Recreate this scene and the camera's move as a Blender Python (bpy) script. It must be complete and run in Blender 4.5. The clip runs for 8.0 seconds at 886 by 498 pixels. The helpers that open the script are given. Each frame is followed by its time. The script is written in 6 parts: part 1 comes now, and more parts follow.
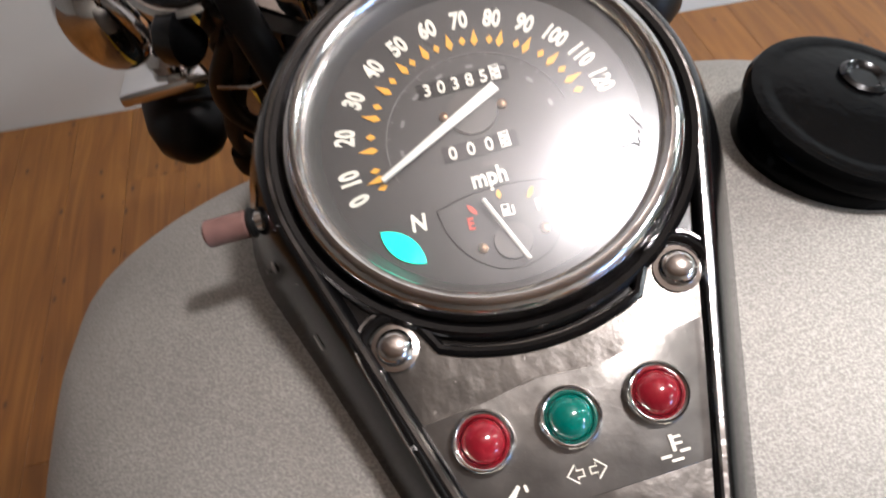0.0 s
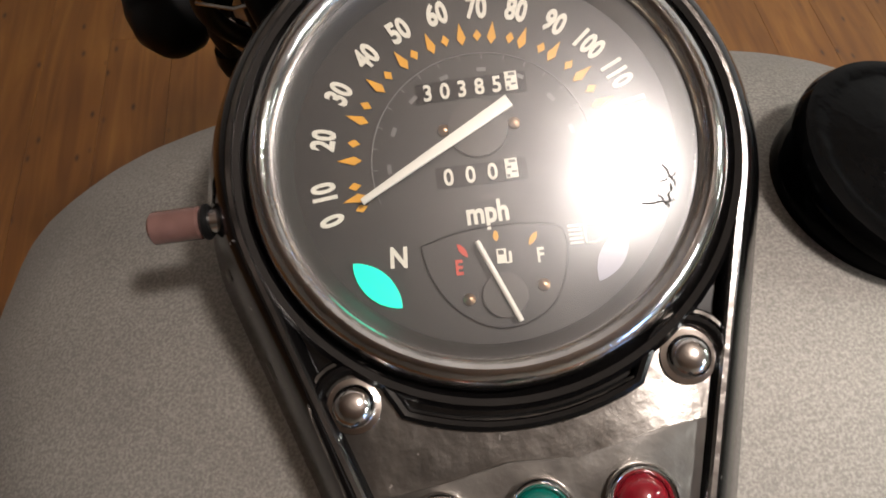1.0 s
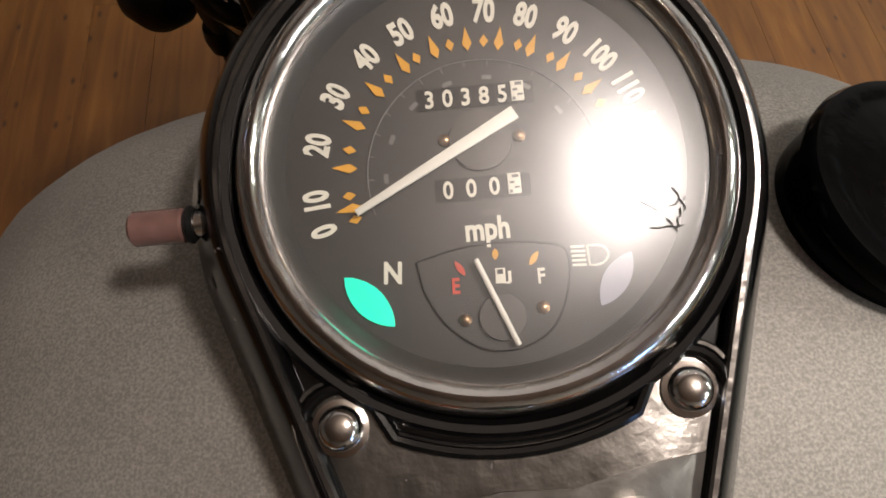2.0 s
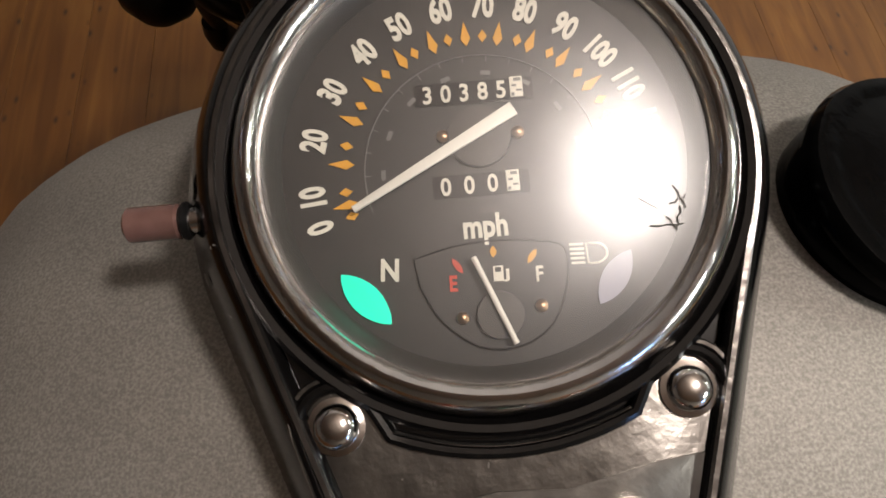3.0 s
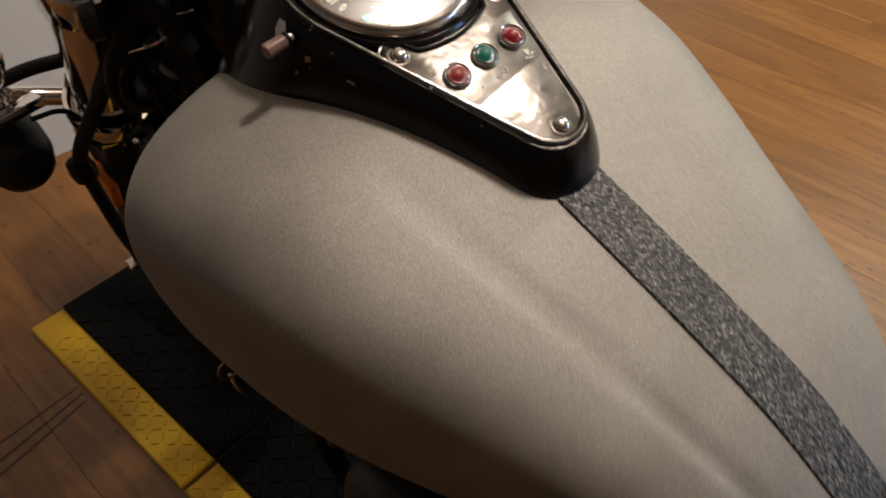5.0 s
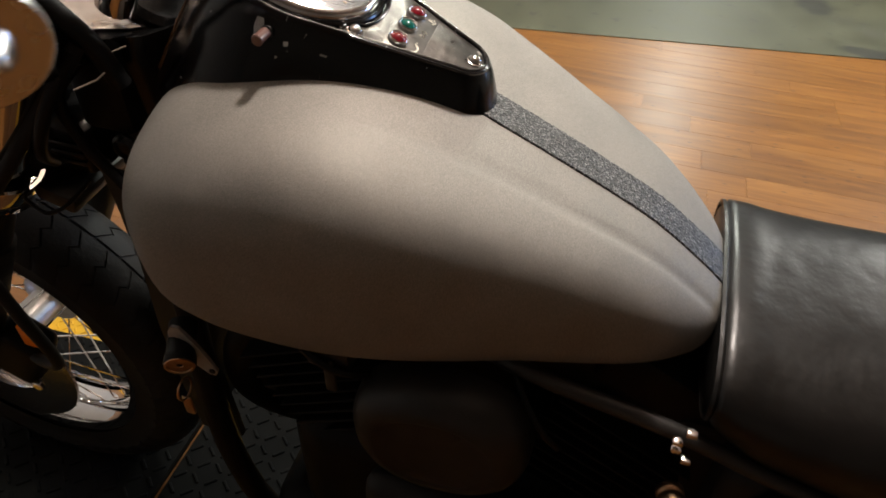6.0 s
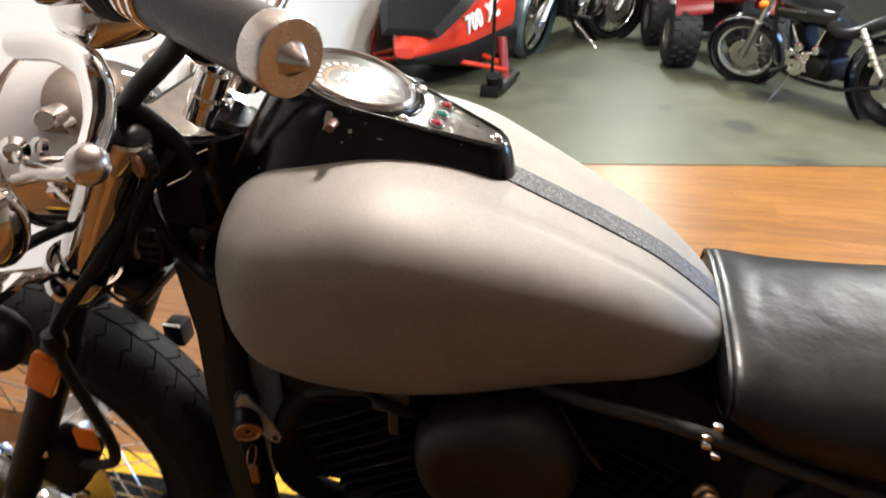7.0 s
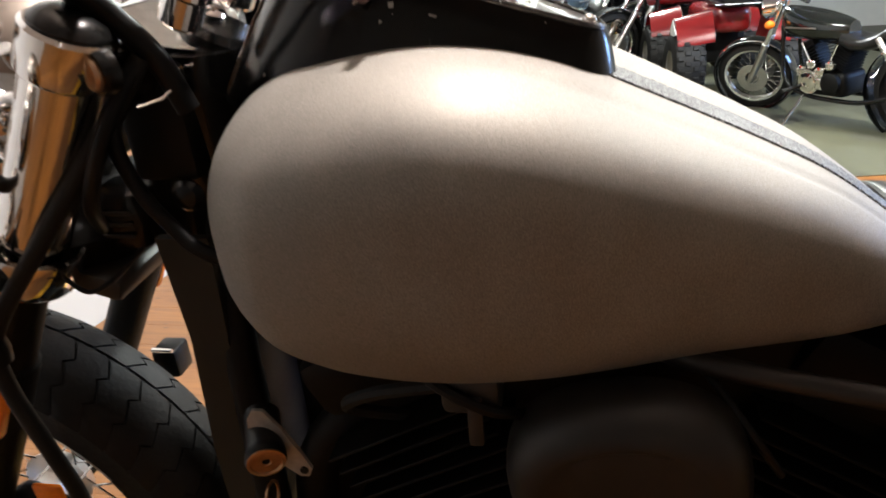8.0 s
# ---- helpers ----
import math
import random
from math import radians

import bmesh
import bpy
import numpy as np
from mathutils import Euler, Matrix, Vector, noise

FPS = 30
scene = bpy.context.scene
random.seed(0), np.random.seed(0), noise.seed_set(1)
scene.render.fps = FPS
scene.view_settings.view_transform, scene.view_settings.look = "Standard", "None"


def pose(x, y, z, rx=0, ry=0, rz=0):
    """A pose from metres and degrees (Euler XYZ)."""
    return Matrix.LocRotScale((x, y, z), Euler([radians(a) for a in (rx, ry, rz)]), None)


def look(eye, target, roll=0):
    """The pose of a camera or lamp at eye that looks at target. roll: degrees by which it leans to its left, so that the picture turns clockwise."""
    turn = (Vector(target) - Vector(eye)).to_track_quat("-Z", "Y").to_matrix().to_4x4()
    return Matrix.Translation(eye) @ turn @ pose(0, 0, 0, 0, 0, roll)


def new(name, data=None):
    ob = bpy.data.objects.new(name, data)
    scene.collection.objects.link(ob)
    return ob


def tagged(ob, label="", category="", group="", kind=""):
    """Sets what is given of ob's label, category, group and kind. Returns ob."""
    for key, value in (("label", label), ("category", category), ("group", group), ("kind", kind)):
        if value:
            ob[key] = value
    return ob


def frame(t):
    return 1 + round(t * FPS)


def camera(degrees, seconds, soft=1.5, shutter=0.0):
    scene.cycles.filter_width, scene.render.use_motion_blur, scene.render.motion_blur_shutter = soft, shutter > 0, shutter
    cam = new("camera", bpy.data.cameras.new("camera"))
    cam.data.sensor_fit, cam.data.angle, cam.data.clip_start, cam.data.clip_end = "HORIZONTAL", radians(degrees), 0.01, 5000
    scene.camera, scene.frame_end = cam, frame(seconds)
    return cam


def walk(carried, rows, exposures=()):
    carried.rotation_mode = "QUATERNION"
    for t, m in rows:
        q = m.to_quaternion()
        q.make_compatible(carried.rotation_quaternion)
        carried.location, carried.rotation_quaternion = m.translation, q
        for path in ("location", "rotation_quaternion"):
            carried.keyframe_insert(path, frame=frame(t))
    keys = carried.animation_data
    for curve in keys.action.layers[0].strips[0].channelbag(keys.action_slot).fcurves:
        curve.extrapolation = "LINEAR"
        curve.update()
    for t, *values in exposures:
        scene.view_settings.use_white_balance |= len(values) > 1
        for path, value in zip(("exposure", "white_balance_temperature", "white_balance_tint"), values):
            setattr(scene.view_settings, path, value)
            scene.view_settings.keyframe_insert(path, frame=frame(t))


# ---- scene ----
# the machine leans on its side stand; its own frame has y ahead, z up from the tyre contact
BIKE = Matrix.Rotation(radians(-7), 4, "Y")
# frame of the instrument console: x across, y ahead along it, z out of its face
DASH = Matrix.Translation((0, 0, 0.94)) @ Matrix.Rotation(radians(20), 4, "X")
PATH = [
    (0, (-0.021, -0.014, 0.215), (-0.027, 0.632, -1.677), -16.3),
    (0.2, (-0.0112, -0.001, 0.2038), (-0.0796, 0.5138, -1.7276), -21.12),
    (0.5, (-0.011, 0.02, 0.204), (-0.062, 0.459, -1.747), -16.5),
    (0.7, (-0.0086, 0.025, 0.1996), (-0.0771, 0.4387, -1.756), -18.7),
    (1, (-0.011, 0.037, 0.194), (-0.047, 0.38, -1.776), -14.6),
    (1.5, (-0.014, 0.047, 0.189), (-0.002, 0.341, -1.789), -4.6),
    (3, (-0.013, 0.049, 0.185), (-0.009, 0.32, -1.797), -5.4),
    (3.5, (-0.016, 0.048, 0.201), (0.006, 0.334, -1.779), -4.5),
    (3.8, (-0.0264, 0.0334, 0.2198), (0.0663, 0.335, -1.7552), 3.56),
    (4, (-0.052, 0, 0.235), (0.193, 0.448, -1.699), 11.8),
    (4.2, (-0.08, -0.0174, 0.2614), (0.2363, 0.35, -1.679), 19.13),
    (4.5, (-0.146, -0.073, 0.295), (0.352, 0.352, -1.595), 19.9),
    (4.7, (-0.1962, -0.1106, 0.315), (0.4779, 0.3706, -1.5055), 19.35),
    (5, (-0.281, -0.149, 0.352), (0.558, 0.22, -1.425), 23.1),
    (5.2, (-0.328, -0.159, 0.354), (0.653, 0.166, -1.359), 23.4),
    (6.3, (-0.649, -0.066, 0.351), (0.802, -0.227, -1.016), 29.4),
    (6.5, (-0.7, -0.065, 0.357), (0.801, -0.138, -0.964), 25.3),
    (6.7, (-0.733, -0.061, 0.363), (0.816, -0.086, -0.903), 23.4),
    (6.9, (-0.743, -0.052, 0.354), (0.896, -0.083, -0.792), 23.5),
    (7, (-0.728, -0.048, 0.331), (0.931, -0.07, -0.785), 22.7),
    (7.1, (-0.719, -0.032, 0.305), (0.991, -0.058, -0.732), 22.3),
    (7.2, (-0.7, -0.034, 0.293), (1.013, -0.012, -0.739), 21.0),
    (7.3, (-0.693, -0.023, 0.249), (1.029, 0.041, -0.766), 19.1),
    (7.5, (-0.655, -0.017, 0.207), (1.032, 0.059, -0.865), 16.7),
    (7.7, (-0.632, -0.012, 0.165), (1.083, 0.07, -0.86), 16.4),
    (8, (-0.601, -0.028, 0.1), (1.145, 0.026, -0.873), 17.4),
]
cam = camera(62.6, 8.0, soft=1.7, shutter=0.3)
walk(cam, [(t, BIKE @ DASH @ look(e, g, r)) for t, e, g, r in PATH],
     exposures=[(0.0, 0.7, 5700, 10), (0.6, 0.3, 6000, 10), (1.5, -0.08, 6250, 10), (3.6, -0.22, 6300, 10), (4.4, 0.0, 6200, 10), (5.2, -0.10, 6850, 10), (6.3, 0.58, 6300, 10), (6.7, 1.0, 6250, 10), (8.0, 1.36, 6150, 10)])

# ---- world and lamps ----
world = bpy.data.worlds.new("world")
scene.world = world
world.use_nodes = True
world.node_tree.nodes["Background"].inputs[0].default_value = (0.9, 0.85, 0.8, 1)
world.node_tree.nodes["Background"].inputs[1].default_value = 0.003


def lamp(name, where, aim, power, colour, size, size_y=None, shape="DISK"):
    d = bpy.data.lights.new(name, "AREA")
    d.energy, d.color, d.shape, d.size = power, colour, shape, size
    if size_y:
        d.size_y = size_y
    ob = new(name, d)
    ob.matrix_world = look(where, aim)
    return ob


bulb = bpy.data.lights.new("bench_lamp_light", "POINT")
bulb.energy, bulb.color, bulb.shadow_soft_size = 78, (1.0, 0.88, 0.79), 0.08
new("bench_lamp_light", bulb).location = (0.34, -0.14, 2.24)
lamp("tube_light_a", (2.6, 0.05, 2.60), (2.6, 0.05, 0), 46, (0.97, 1.0, 0.88), 1.2, 0.12, "RECTANGLE")
# unseen tube, added where the sheen on saddle and tank tail points
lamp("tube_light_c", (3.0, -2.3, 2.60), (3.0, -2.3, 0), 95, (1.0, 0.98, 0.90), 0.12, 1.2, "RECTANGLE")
lamp("tube_light_b", (7.2, -0.6, 2.60), (7.2, -0.6, 0), 58, (0.95, 1.0, 0.90), 1.2, 0.12, "RECTANGLE")
lamp("window_light", (3.6, -4.55, 1.5), (4.3, -1.7, 0.0), 42, (0.30, 0.52, 1.0), 1.1, 1.0, "RECTANGLE")


# ---- materials ----
def mat(name, colour, rough=0.5, metal=0.0, vary=0.15, scale=30.0, bump=0.0, bscale=120.0, coat=0.0, spec=0.5, dirt=None):
    """A principled surface with two scales of variation and a fine relief."""
    m = bpy.data.materials.new(name)
    m.use_nodes = True
    nt = m.node_tree
    b = nt.nodes["Principled BSDF"]
    b.inputs["Roughness"].default_value = rough
    b.inputs["Metallic"].default_value = metal
    b.inputs["Coat Weight"].default_value = coat
    b.inputs["Specular IOR Level"].default_value = spec
    tc = nt.nodes.new("ShaderNodeTexCoord")
    src = tc.outputs["Object"]
    if vary > 0:
        n1 = nt.nodes.new("ShaderNodeTexNoise")
        n1.inputs["Scale"].default_value, n1.inputs["Detail"].default_value = scale, 6
        n2 = nt.nodes.new("ShaderNodeTexNoise")
        n2.inputs["Scale"].default_value, n2.inputs["Detail"].default_value = scale * 0.13, 3
        nt.links.new(src, n1.inputs["Vector"])
        nt.links.new(src, n2.inputs["Vector"])
        mix = nt.nodes.new("ShaderNodeMath")
        mix.operation = "ADD"
        nt.links.new(n1.outputs["Fac"], mix.inputs[0])
        nt.links.new(n2.outputs["Fac"], mix.inputs[1])
        ramp = nt.nodes.new("ShaderNodeMapRange")
        ramp.inputs["From Min"].default_value, ramp.inputs["From Max"].default_value = 0.6, 1.4
        nt.links.new(mix.outputs[0], ramp.inputs["Value"])
        mc = nt.nodes.new("ShaderNodeMix")
        mc.data_type = "RGBA"
        lo = [max(0, c * (1 - vary)) for c in colour]
        hi = [min(1, c * (1 + vary)) for c in colour]
        if dirt:
            lo = [c * (1 - vary) + d * vary for c, d in zip(colour, dirt)]
        mc.inputs["A"].default_value, mc.inputs["B"].default_value = (*lo, 1), (*hi, 1)
        nt.links.new(ramp.outputs["Result"], mc.inputs["Factor"])
        nt.links.new(mc.outputs["Result"], b.inputs["Base Color"])
        mr = nt.nodes.new("ShaderNodeMapRange")
        mr.inputs["To Min"].default_value, mr.inputs["To Max"].default_value = rough * 0.8, min(1, rough * 1.25)
        nt.links.new(n1.outputs["Fac"], mr.inputs["Value"])
        nt.links.new(mr.outputs["Result"], b.inputs["Roughness"])
    else:
        b.inputs["Base Color"].default_value = (*colour, 1)
    if bump > 0:
        nb = nt.nodes.new("ShaderNodeTexNoise")
        nb.inputs["Scale"].default_value, nb.inputs["Detail"].default_value = bscale, 4
        nt.links.new(src, nb.inputs["Vector"])
        bp = nt.nodes.new("ShaderNodeBump")
        bp.inputs["Strength"].default_value, bp.inputs["Distance"].default_value = bump, 0.002
        nt.links.new(nb.outputs["Fac"], bp.inputs["Height"])
        nt.links.new(bp.outputs["Normal"], b.inputs["Normal"])
    return m


def glow(name, colour, strength):
    m = mat(name, colour, 0.3, vary=0)
    b = m.node_tree.nodes["Principled BSDF"]
    b.inputs["Emission Color"].default_value = (*colour, 1)
    b.inputs["Emission Strength"].default_value = strength
    return m


def clear_cover(name, rough, gloss):
    """A clear, scuffed cover: mostly see-through, with a glossy film."""
    m = bpy.data.materials.new(name)
    m.use_nodes = True
    nt = m.node_tree
    nt.nodes.remove(nt.nodes["Principled BSDF"])
    out = nt.nodes["Material Output"]
    tr = nt.nodes.new("ShaderNodeBsdfTransparent")
    sharp = nt.nodes.new("ShaderNodeBsdfGlossy")
    sharp.inputs["Roughness"].default_value = 0.03
    haze = nt.nodes.new("ShaderNodeBsdfGlossy")
    haze.inputs["Roughness"].default_value = rough
    fr = nt.nodes.new("ShaderNodeFresnel")
    fr.inputs["IOR"].default_value = 1.5
    m1, m2 = nt.nodes.new("ShaderNodeMixShader"), nt.nodes.new("ShaderNodeMixShader")
    nt.links.new(fr.outputs[0], m1.inputs[0])
    nt.links.new(tr.outputs[0], m1.inputs[1])
    nt.links.new(sharp.outputs[0], m1.inputs[2])
    no = nt.nodes.new("ShaderNodeTexNoise")
    no.inputs["Scale"].default_value, no.inputs["Detail"].default_value = 45, 5
    tc = nt.nodes.new("ShaderNodeTexCoord")
    nt.links.new(tc.outputs["Object"], no.inputs["Vector"])
    mr = nt.nodes.new("ShaderNodeMapRange")
    mr.inputs["To Min"].default_value, mr.inputs["To Max"].default_value = gloss * 0.5, gloss * 1.5
    nt.links.new(no.outputs["Fac"], mr.inputs["Value"])
    nt.links.new(mr.outputs["Result"], m2.inputs[0])
    nt.links.new(m1.outputs[0], m2.inputs[1])
    nt.links.new(haze.outputs[0], m2.inputs[2])
    nt.links.new(m2.outputs[0], out.inputs["Surface"])
    return m


def wood_floor_mat():
    m = mat("laminate_oak", (0.42, 0.22, 0.085), 0.36, vary=0.3, scale=3, coat=0.26)
    nt = m.node_tree
    b = nt.nodes["Principled BSDF"]
    b.inputs["Coat Roughness"].default_value = 0.42
    b.inputs["Coat IOR"].default_value = 1.6
    tc, oi = nt.nodes.new("ShaderNodeTexCoord"), nt.nodes.new("ShaderNodeObjectInfo")
    mp = nt.nodes.new("ShaderNodeMapping")
    mp.inputs["Scale"].default_value = (26, 2.2, 10)
    add = nt.nodes.new("ShaderNodeVectorMath")
    add.operation = "MULTIPLY_ADD"
    cx = nt.nodes.new("ShaderNodeCombineXYZ")
    for k in range(3):
        nt.links.new(oi.outputs["Random"], cx.inputs[k])
    add.inputs[1].default_value = (40, 40, 40)
    nt.links.new(cx.outputs[0], add.inputs[0])
    nt.links.new(tc.outputs["Object"], add.inputs[2])
    nt.links.new(add.outputs[0], mp.inputs["Vector"])
    n = nt.nodes.new("ShaderNodeTexNoise")
    n.inputs["Scale"].default_value, n.inputs["Detail"].default_value, n.inputs["Distortion"].default_value = 1.0, 8, 1.6
    nt.links.new(mp.outputs[0], n.inputs["Vector"])
    knots = nt.nodes.new("ShaderNodeTexVoronoi")
    kmap = nt.nodes.new("ShaderNodeMapping")
    kmap.inputs["Scale"].default_value = (5.5, 2.6, 3)
    nt.links.new(add.outputs[0], kmap.inputs["Vector"])
    nt.links.new(kmap.outputs[0], knots.inputs["Vector"])
    kr = nt.nodes.new("ShaderNodeMapRange")
    kr.inputs["From Min"].default_value, kr.inputs["From Max"].default_value = 0.04, 0.16
    nt.links.new(knots.outputs["Distance"], kr.inputs["Value"])
    ramp = nt.nodes.new("ShaderNodeValToRGB")
    e = ramp.color_ramp.elements
    e[0].position, e[0].color = 0.30, (0.155, 0.056, 0.0095, 1)
    e[1].position, e[1].color = 0.72, (0.285, 0.120, 0.023, 1)
    k = ramp.color_ramp.elements.new(0.5)
    k.color = (0.210, 0.082, 0.0135, 1)
    nt.links.new(n.outputs["Fac"], ramp.inputs["Fac"])
    dark = nt.nodes.new("ShaderNodeMix")
    dark.data_type = "RGBA"
    dark.inputs["A"].default_value = (0.07, 0.028, 0.012, 1)
    nt.links.new(kr.outputs["Result"], dark.inputs["Factor"])
    nt.links.new(ramp.outputs["Color"], dark.inputs["B"])
    tone = nt.nodes.new("ShaderNodeHueSaturation")
    tv = nt.nodes.new("ShaderNodeMapRange")
    tv.inputs["To Min"].default_value, tv.inputs["To Max"].default_value = 0.88, 1.1
    nt.links.new(oi.outputs["Random"], tv.inputs["Value"])
    nt.links.new(tv.outputs["Result"], tone.inputs["Value"])
    nt.links.new(dark.outputs["Result"], tone.inputs["Color"])
    nt.links.new(tone.outputs["Color"], b.inputs["Base Color"])
    return m


def sparkle_paint(name, colour, rough, metal, flake=0.3, lo=0.88, hi=1.4, cell=1500, soft=False, blotch=0.17):
    """Grey metallic paint with fine flake and blotchy wear."""
    m = mat(name, colour, rough, metal, vary=blotch, scale=17, bump=0.0)
    nt = m.node_tree
    b = nt.nodes["Principled BSDF"]
    tc = nt.nodes.new("ShaderNodeTexCoord")
    v = nt.nodes.new("ShaderNodeTexVoronoi")
    v.inputs["Scale"].default_value = cell
    nt.links.new(tc.outputs["Object"], v.inputs["Vector"])
    sep = nt.nodes.new("ShaderNodeSeparateColor")
    nt.links.new(v.outputs["Color"], sep.inputs["Color"])
    r = nt.nodes.new("ShaderNodeMapRange")
    r.inputs["From Min"].default_value, r.inputs["To Min"].default_value, r.inputs["To Max"].default_value = 0.68, lo, hi
    nt.links.new(sep.outputs["Red"], r.inputs["Value"])
    if soft:
        g = nt.nodes.new("ShaderNodeTexNoise")
        g.inputs["Scale"].default_value, g.inputs["Detail"].default_value = cell, 3
        nt.links.new(tc.outputs["Object"], g.inputs["Vector"])
        r.inputs["From Min"].default_value, r.inputs["From Max"].default_value = 0.36, 0.70
        nt.links.new(g.outputs["Fac"], r.inputs["Value"])
    sc = nt.nodes.new("ShaderNodeVectorMath")
    sc.operation = "SCALE"
    nt.links.new(b.inputs["Base Color"].links[0].from_socket, sc.inputs[0])
    nt.links.new(r.outputs["Result"], sc.inputs["Scale"])
    nt.links.new(sc.outputs[0], b.inputs["Base Color"])
    n = nt.nodes.new("ShaderNodeTexNoise")
    n.inputs["Scale"].default_value, n.inputs["Detail"].default_value = 900, 2
    nt.links.new(tc.outputs["Object"], n.inputs["Vector"])
    bp = nt.nodes.new("ShaderNodeBump")
    bp.inputs["Strength"].default_value, bp.inputs["Distance"].default_value = flake, 0.0003
    nt.links.new(n.outputs["Fac"], bp.inputs["Height"])
    nt.links.new(bp.outputs["Normal"], b.inputs["Normal"])
    return m


def concrete_mat():
    m = mat("concrete", (0.076, 0.075, 0.046), 0.47, vary=0.38, scale=5, bump=0.15, bscale=40)
    nt = m.node_tree
    b = nt.nodes["Principled BSDF"]
    tc = nt.nodes.new("ShaderNodeTexCoord")
    n = nt.nodes.new("ShaderNodeTexNoise")
    n.inputs["Scale"].default_value, n.inputs["Detail"].default_value = 2.3, 4
    nt.links.new(tc.outputs["Object"], n.inputs["Vector"])
    r = nt.nodes.new("ShaderNodeMapRange")
    r.inputs["From Min"].default_value, r.inputs["From Max"].default_value = 0.60, 0.70
    r.inputs["To Max"].default_value = 0.55
    nt.links.new(n.outputs["Fac"], r.inputs["Value"])
    mx = nt.nodes.new("ShaderNodeMix")
    mx.data_type = "RGBA"
    old = b.inputs["Base Color"].links[0].from_socket
    nt.links.new(r.outputs["Result"], mx.inputs["Factor"])
    nt.links.new(old, mx.inputs["A"])
    mx.inputs["B"].default_value = (0.075, 0.072, 0.055, 1)
    last = mx.outputs["Result"]
    sp = nt.nodes.new("ShaderNodeTexNoise")
    sp.inputs["Scale"].default_value, sp.inputs["Detail"].default_value = 11, 3
    nt.links.new(tc.outputs["Object"], sp.inputs["Vector"])
    sr = nt.nodes.new("ShaderNodeMapRange")
    sr.inputs["From Min"].default_value, sr.inputs["From Max"].default_value, sr.inputs["To Max"].default_value = 0.63, 0.70, 0.7
    nt.links.new(sp.outputs["Fac"], sr.inputs["Value"])
    ms = nt.nodes.new("ShaderNodeMix")
    ms.data_type = "RGBA"
    nt.links.new(sr.outputs["Result"], ms.inputs["Factor"])
    nt.links.new(last, ms.inputs["A"])
    ms.inputs["B"].default_value = (0.045, 0.043, 0.034, 1)
    last = ms.outputs["Result"]
    wob = nt.nodes.new("ShaderNodeTexNoise")
    wob.inputs["Scale"].default_value, wob.inputs["Detail"].default_value = 9, 5
    nt.links.new(tc.outputs["Object"], wob.inputs["Vector"])
    # oil stains
    for x, y, sx, sy in ((3.55, -1.02, 0.17, 0.12), (4.36, -1.30, 0.20, 0.16), (2.92, -1.20, 0.07, 0.16), (3.9, -0.62, 0.10, 0.05)):
        mp = nt.nodes.new("ShaderNodeMapping")
        mp.vector_type = "TEXTURE"
        mp.inputs["Location"].default_value = (x, y, 0)
        mp.inputs["Scale"].default_value = (sx, sy, 1)
        nt.links.new(tc.outputs["Object"], mp.inputs["Vector"])
        ln = nt.nodes.new("ShaderNodeVectorMath")
        ln.operation = "LENGTH"
        nt.links.new(mp.outputs[0], ln.inputs[0])
        ad = nt.nodes.new("ShaderNodeMath")
        ad.operation = "ADD"
        nt.links.new(ln.outputs["Value"], ad.inputs[0])
        nt.links.new(wob.outputs["Fac"], ad.inputs[1])
        mr = nt.nodes.new("ShaderNodeMapRange")
        mr.inputs["From Min"].default_value, mr.inputs["From Max"].default_value = 1.15, 1.5
        mr.inputs["To Min"].default_value, mr.inputs["To Max"].default_value = 0.75, 0.0
        nt.links.new(ad.outputs[0], mr.inputs["Value"])
        m2 = nt.nodes.new("ShaderNodeMix")
        m2.data_type = "RGBA"
        nt.links.new(mr.outputs["Result"], m2.inputs["Factor"])
        nt.links.new(last, m2.inputs["A"])
        m2.inputs["B"].default_value = (0.028, 0.027, 0.024, 1)
        last = m2.outputs["Result"]
    nt.links.new(last, b.inputs["Base Color"])
    return m


def chipped(m, scale, cut):
    """Small bright chips through a dark paint."""
    nt = m.node_tree
    b = nt.nodes["Principled BSDF"]
    tc, n = nt.nodes.new("ShaderNodeTexCoord"), nt.nodes.new("ShaderNodeTexNoise")
    n.inputs["Scale"].default_value, n.inputs["Detail"].default_value = scale, 4
    nt.links.new(tc.outputs["Object"], n.inputs["Vector"])
    r = nt.nodes.new("ShaderNodeMapRange")
    r.inputs["From Min"].default_value, r.inputs["From Max"].default_value = cut, cut + 0.015
    nt.links.new(n.outputs["Fac"], r.inputs["Value"])
    mx = nt.nodes.new("ShaderNodeMix")
    mx.data_type = "RGBA"
    nt.links.new(r.outputs["Result"], mx.inputs["Factor"])
    nt.links.new(b.inputs["Base Color"].links[0].from_socket, mx.inputs["A"])
    mx.inputs["B"].default_value = (0.38, 0.36, 0.34, 1)
    nt.links.new(mx.outputs["Result"], b.inputs["Base Color"])
    return m


WOOD = wood_floor_mat()
CONCRETE = concrete_mat()
# one white paint in two tones: dimmed where overlit, brightened for far walls
WALLPAINT = mat("white_paint_dimmed", (0.49, 0.485, 0.47), 0.7, vary=0.06, scale=6, bump=0.08, bscale=60)
FARPAINT = mat("white_paint_brightened", (0.74, 0.74, 0.72), 0.7, vary=0.06, scale=6, bump=0.08, bscale=60)
# unseen walls and ceiling, kept dull to cut the bounced light
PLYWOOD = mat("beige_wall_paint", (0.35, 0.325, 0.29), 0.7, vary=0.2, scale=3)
CEILPAINT = mat("ceiling_boards", (0.34, 0.295, 0.255), 0.8, vary=0.15, scale=4)
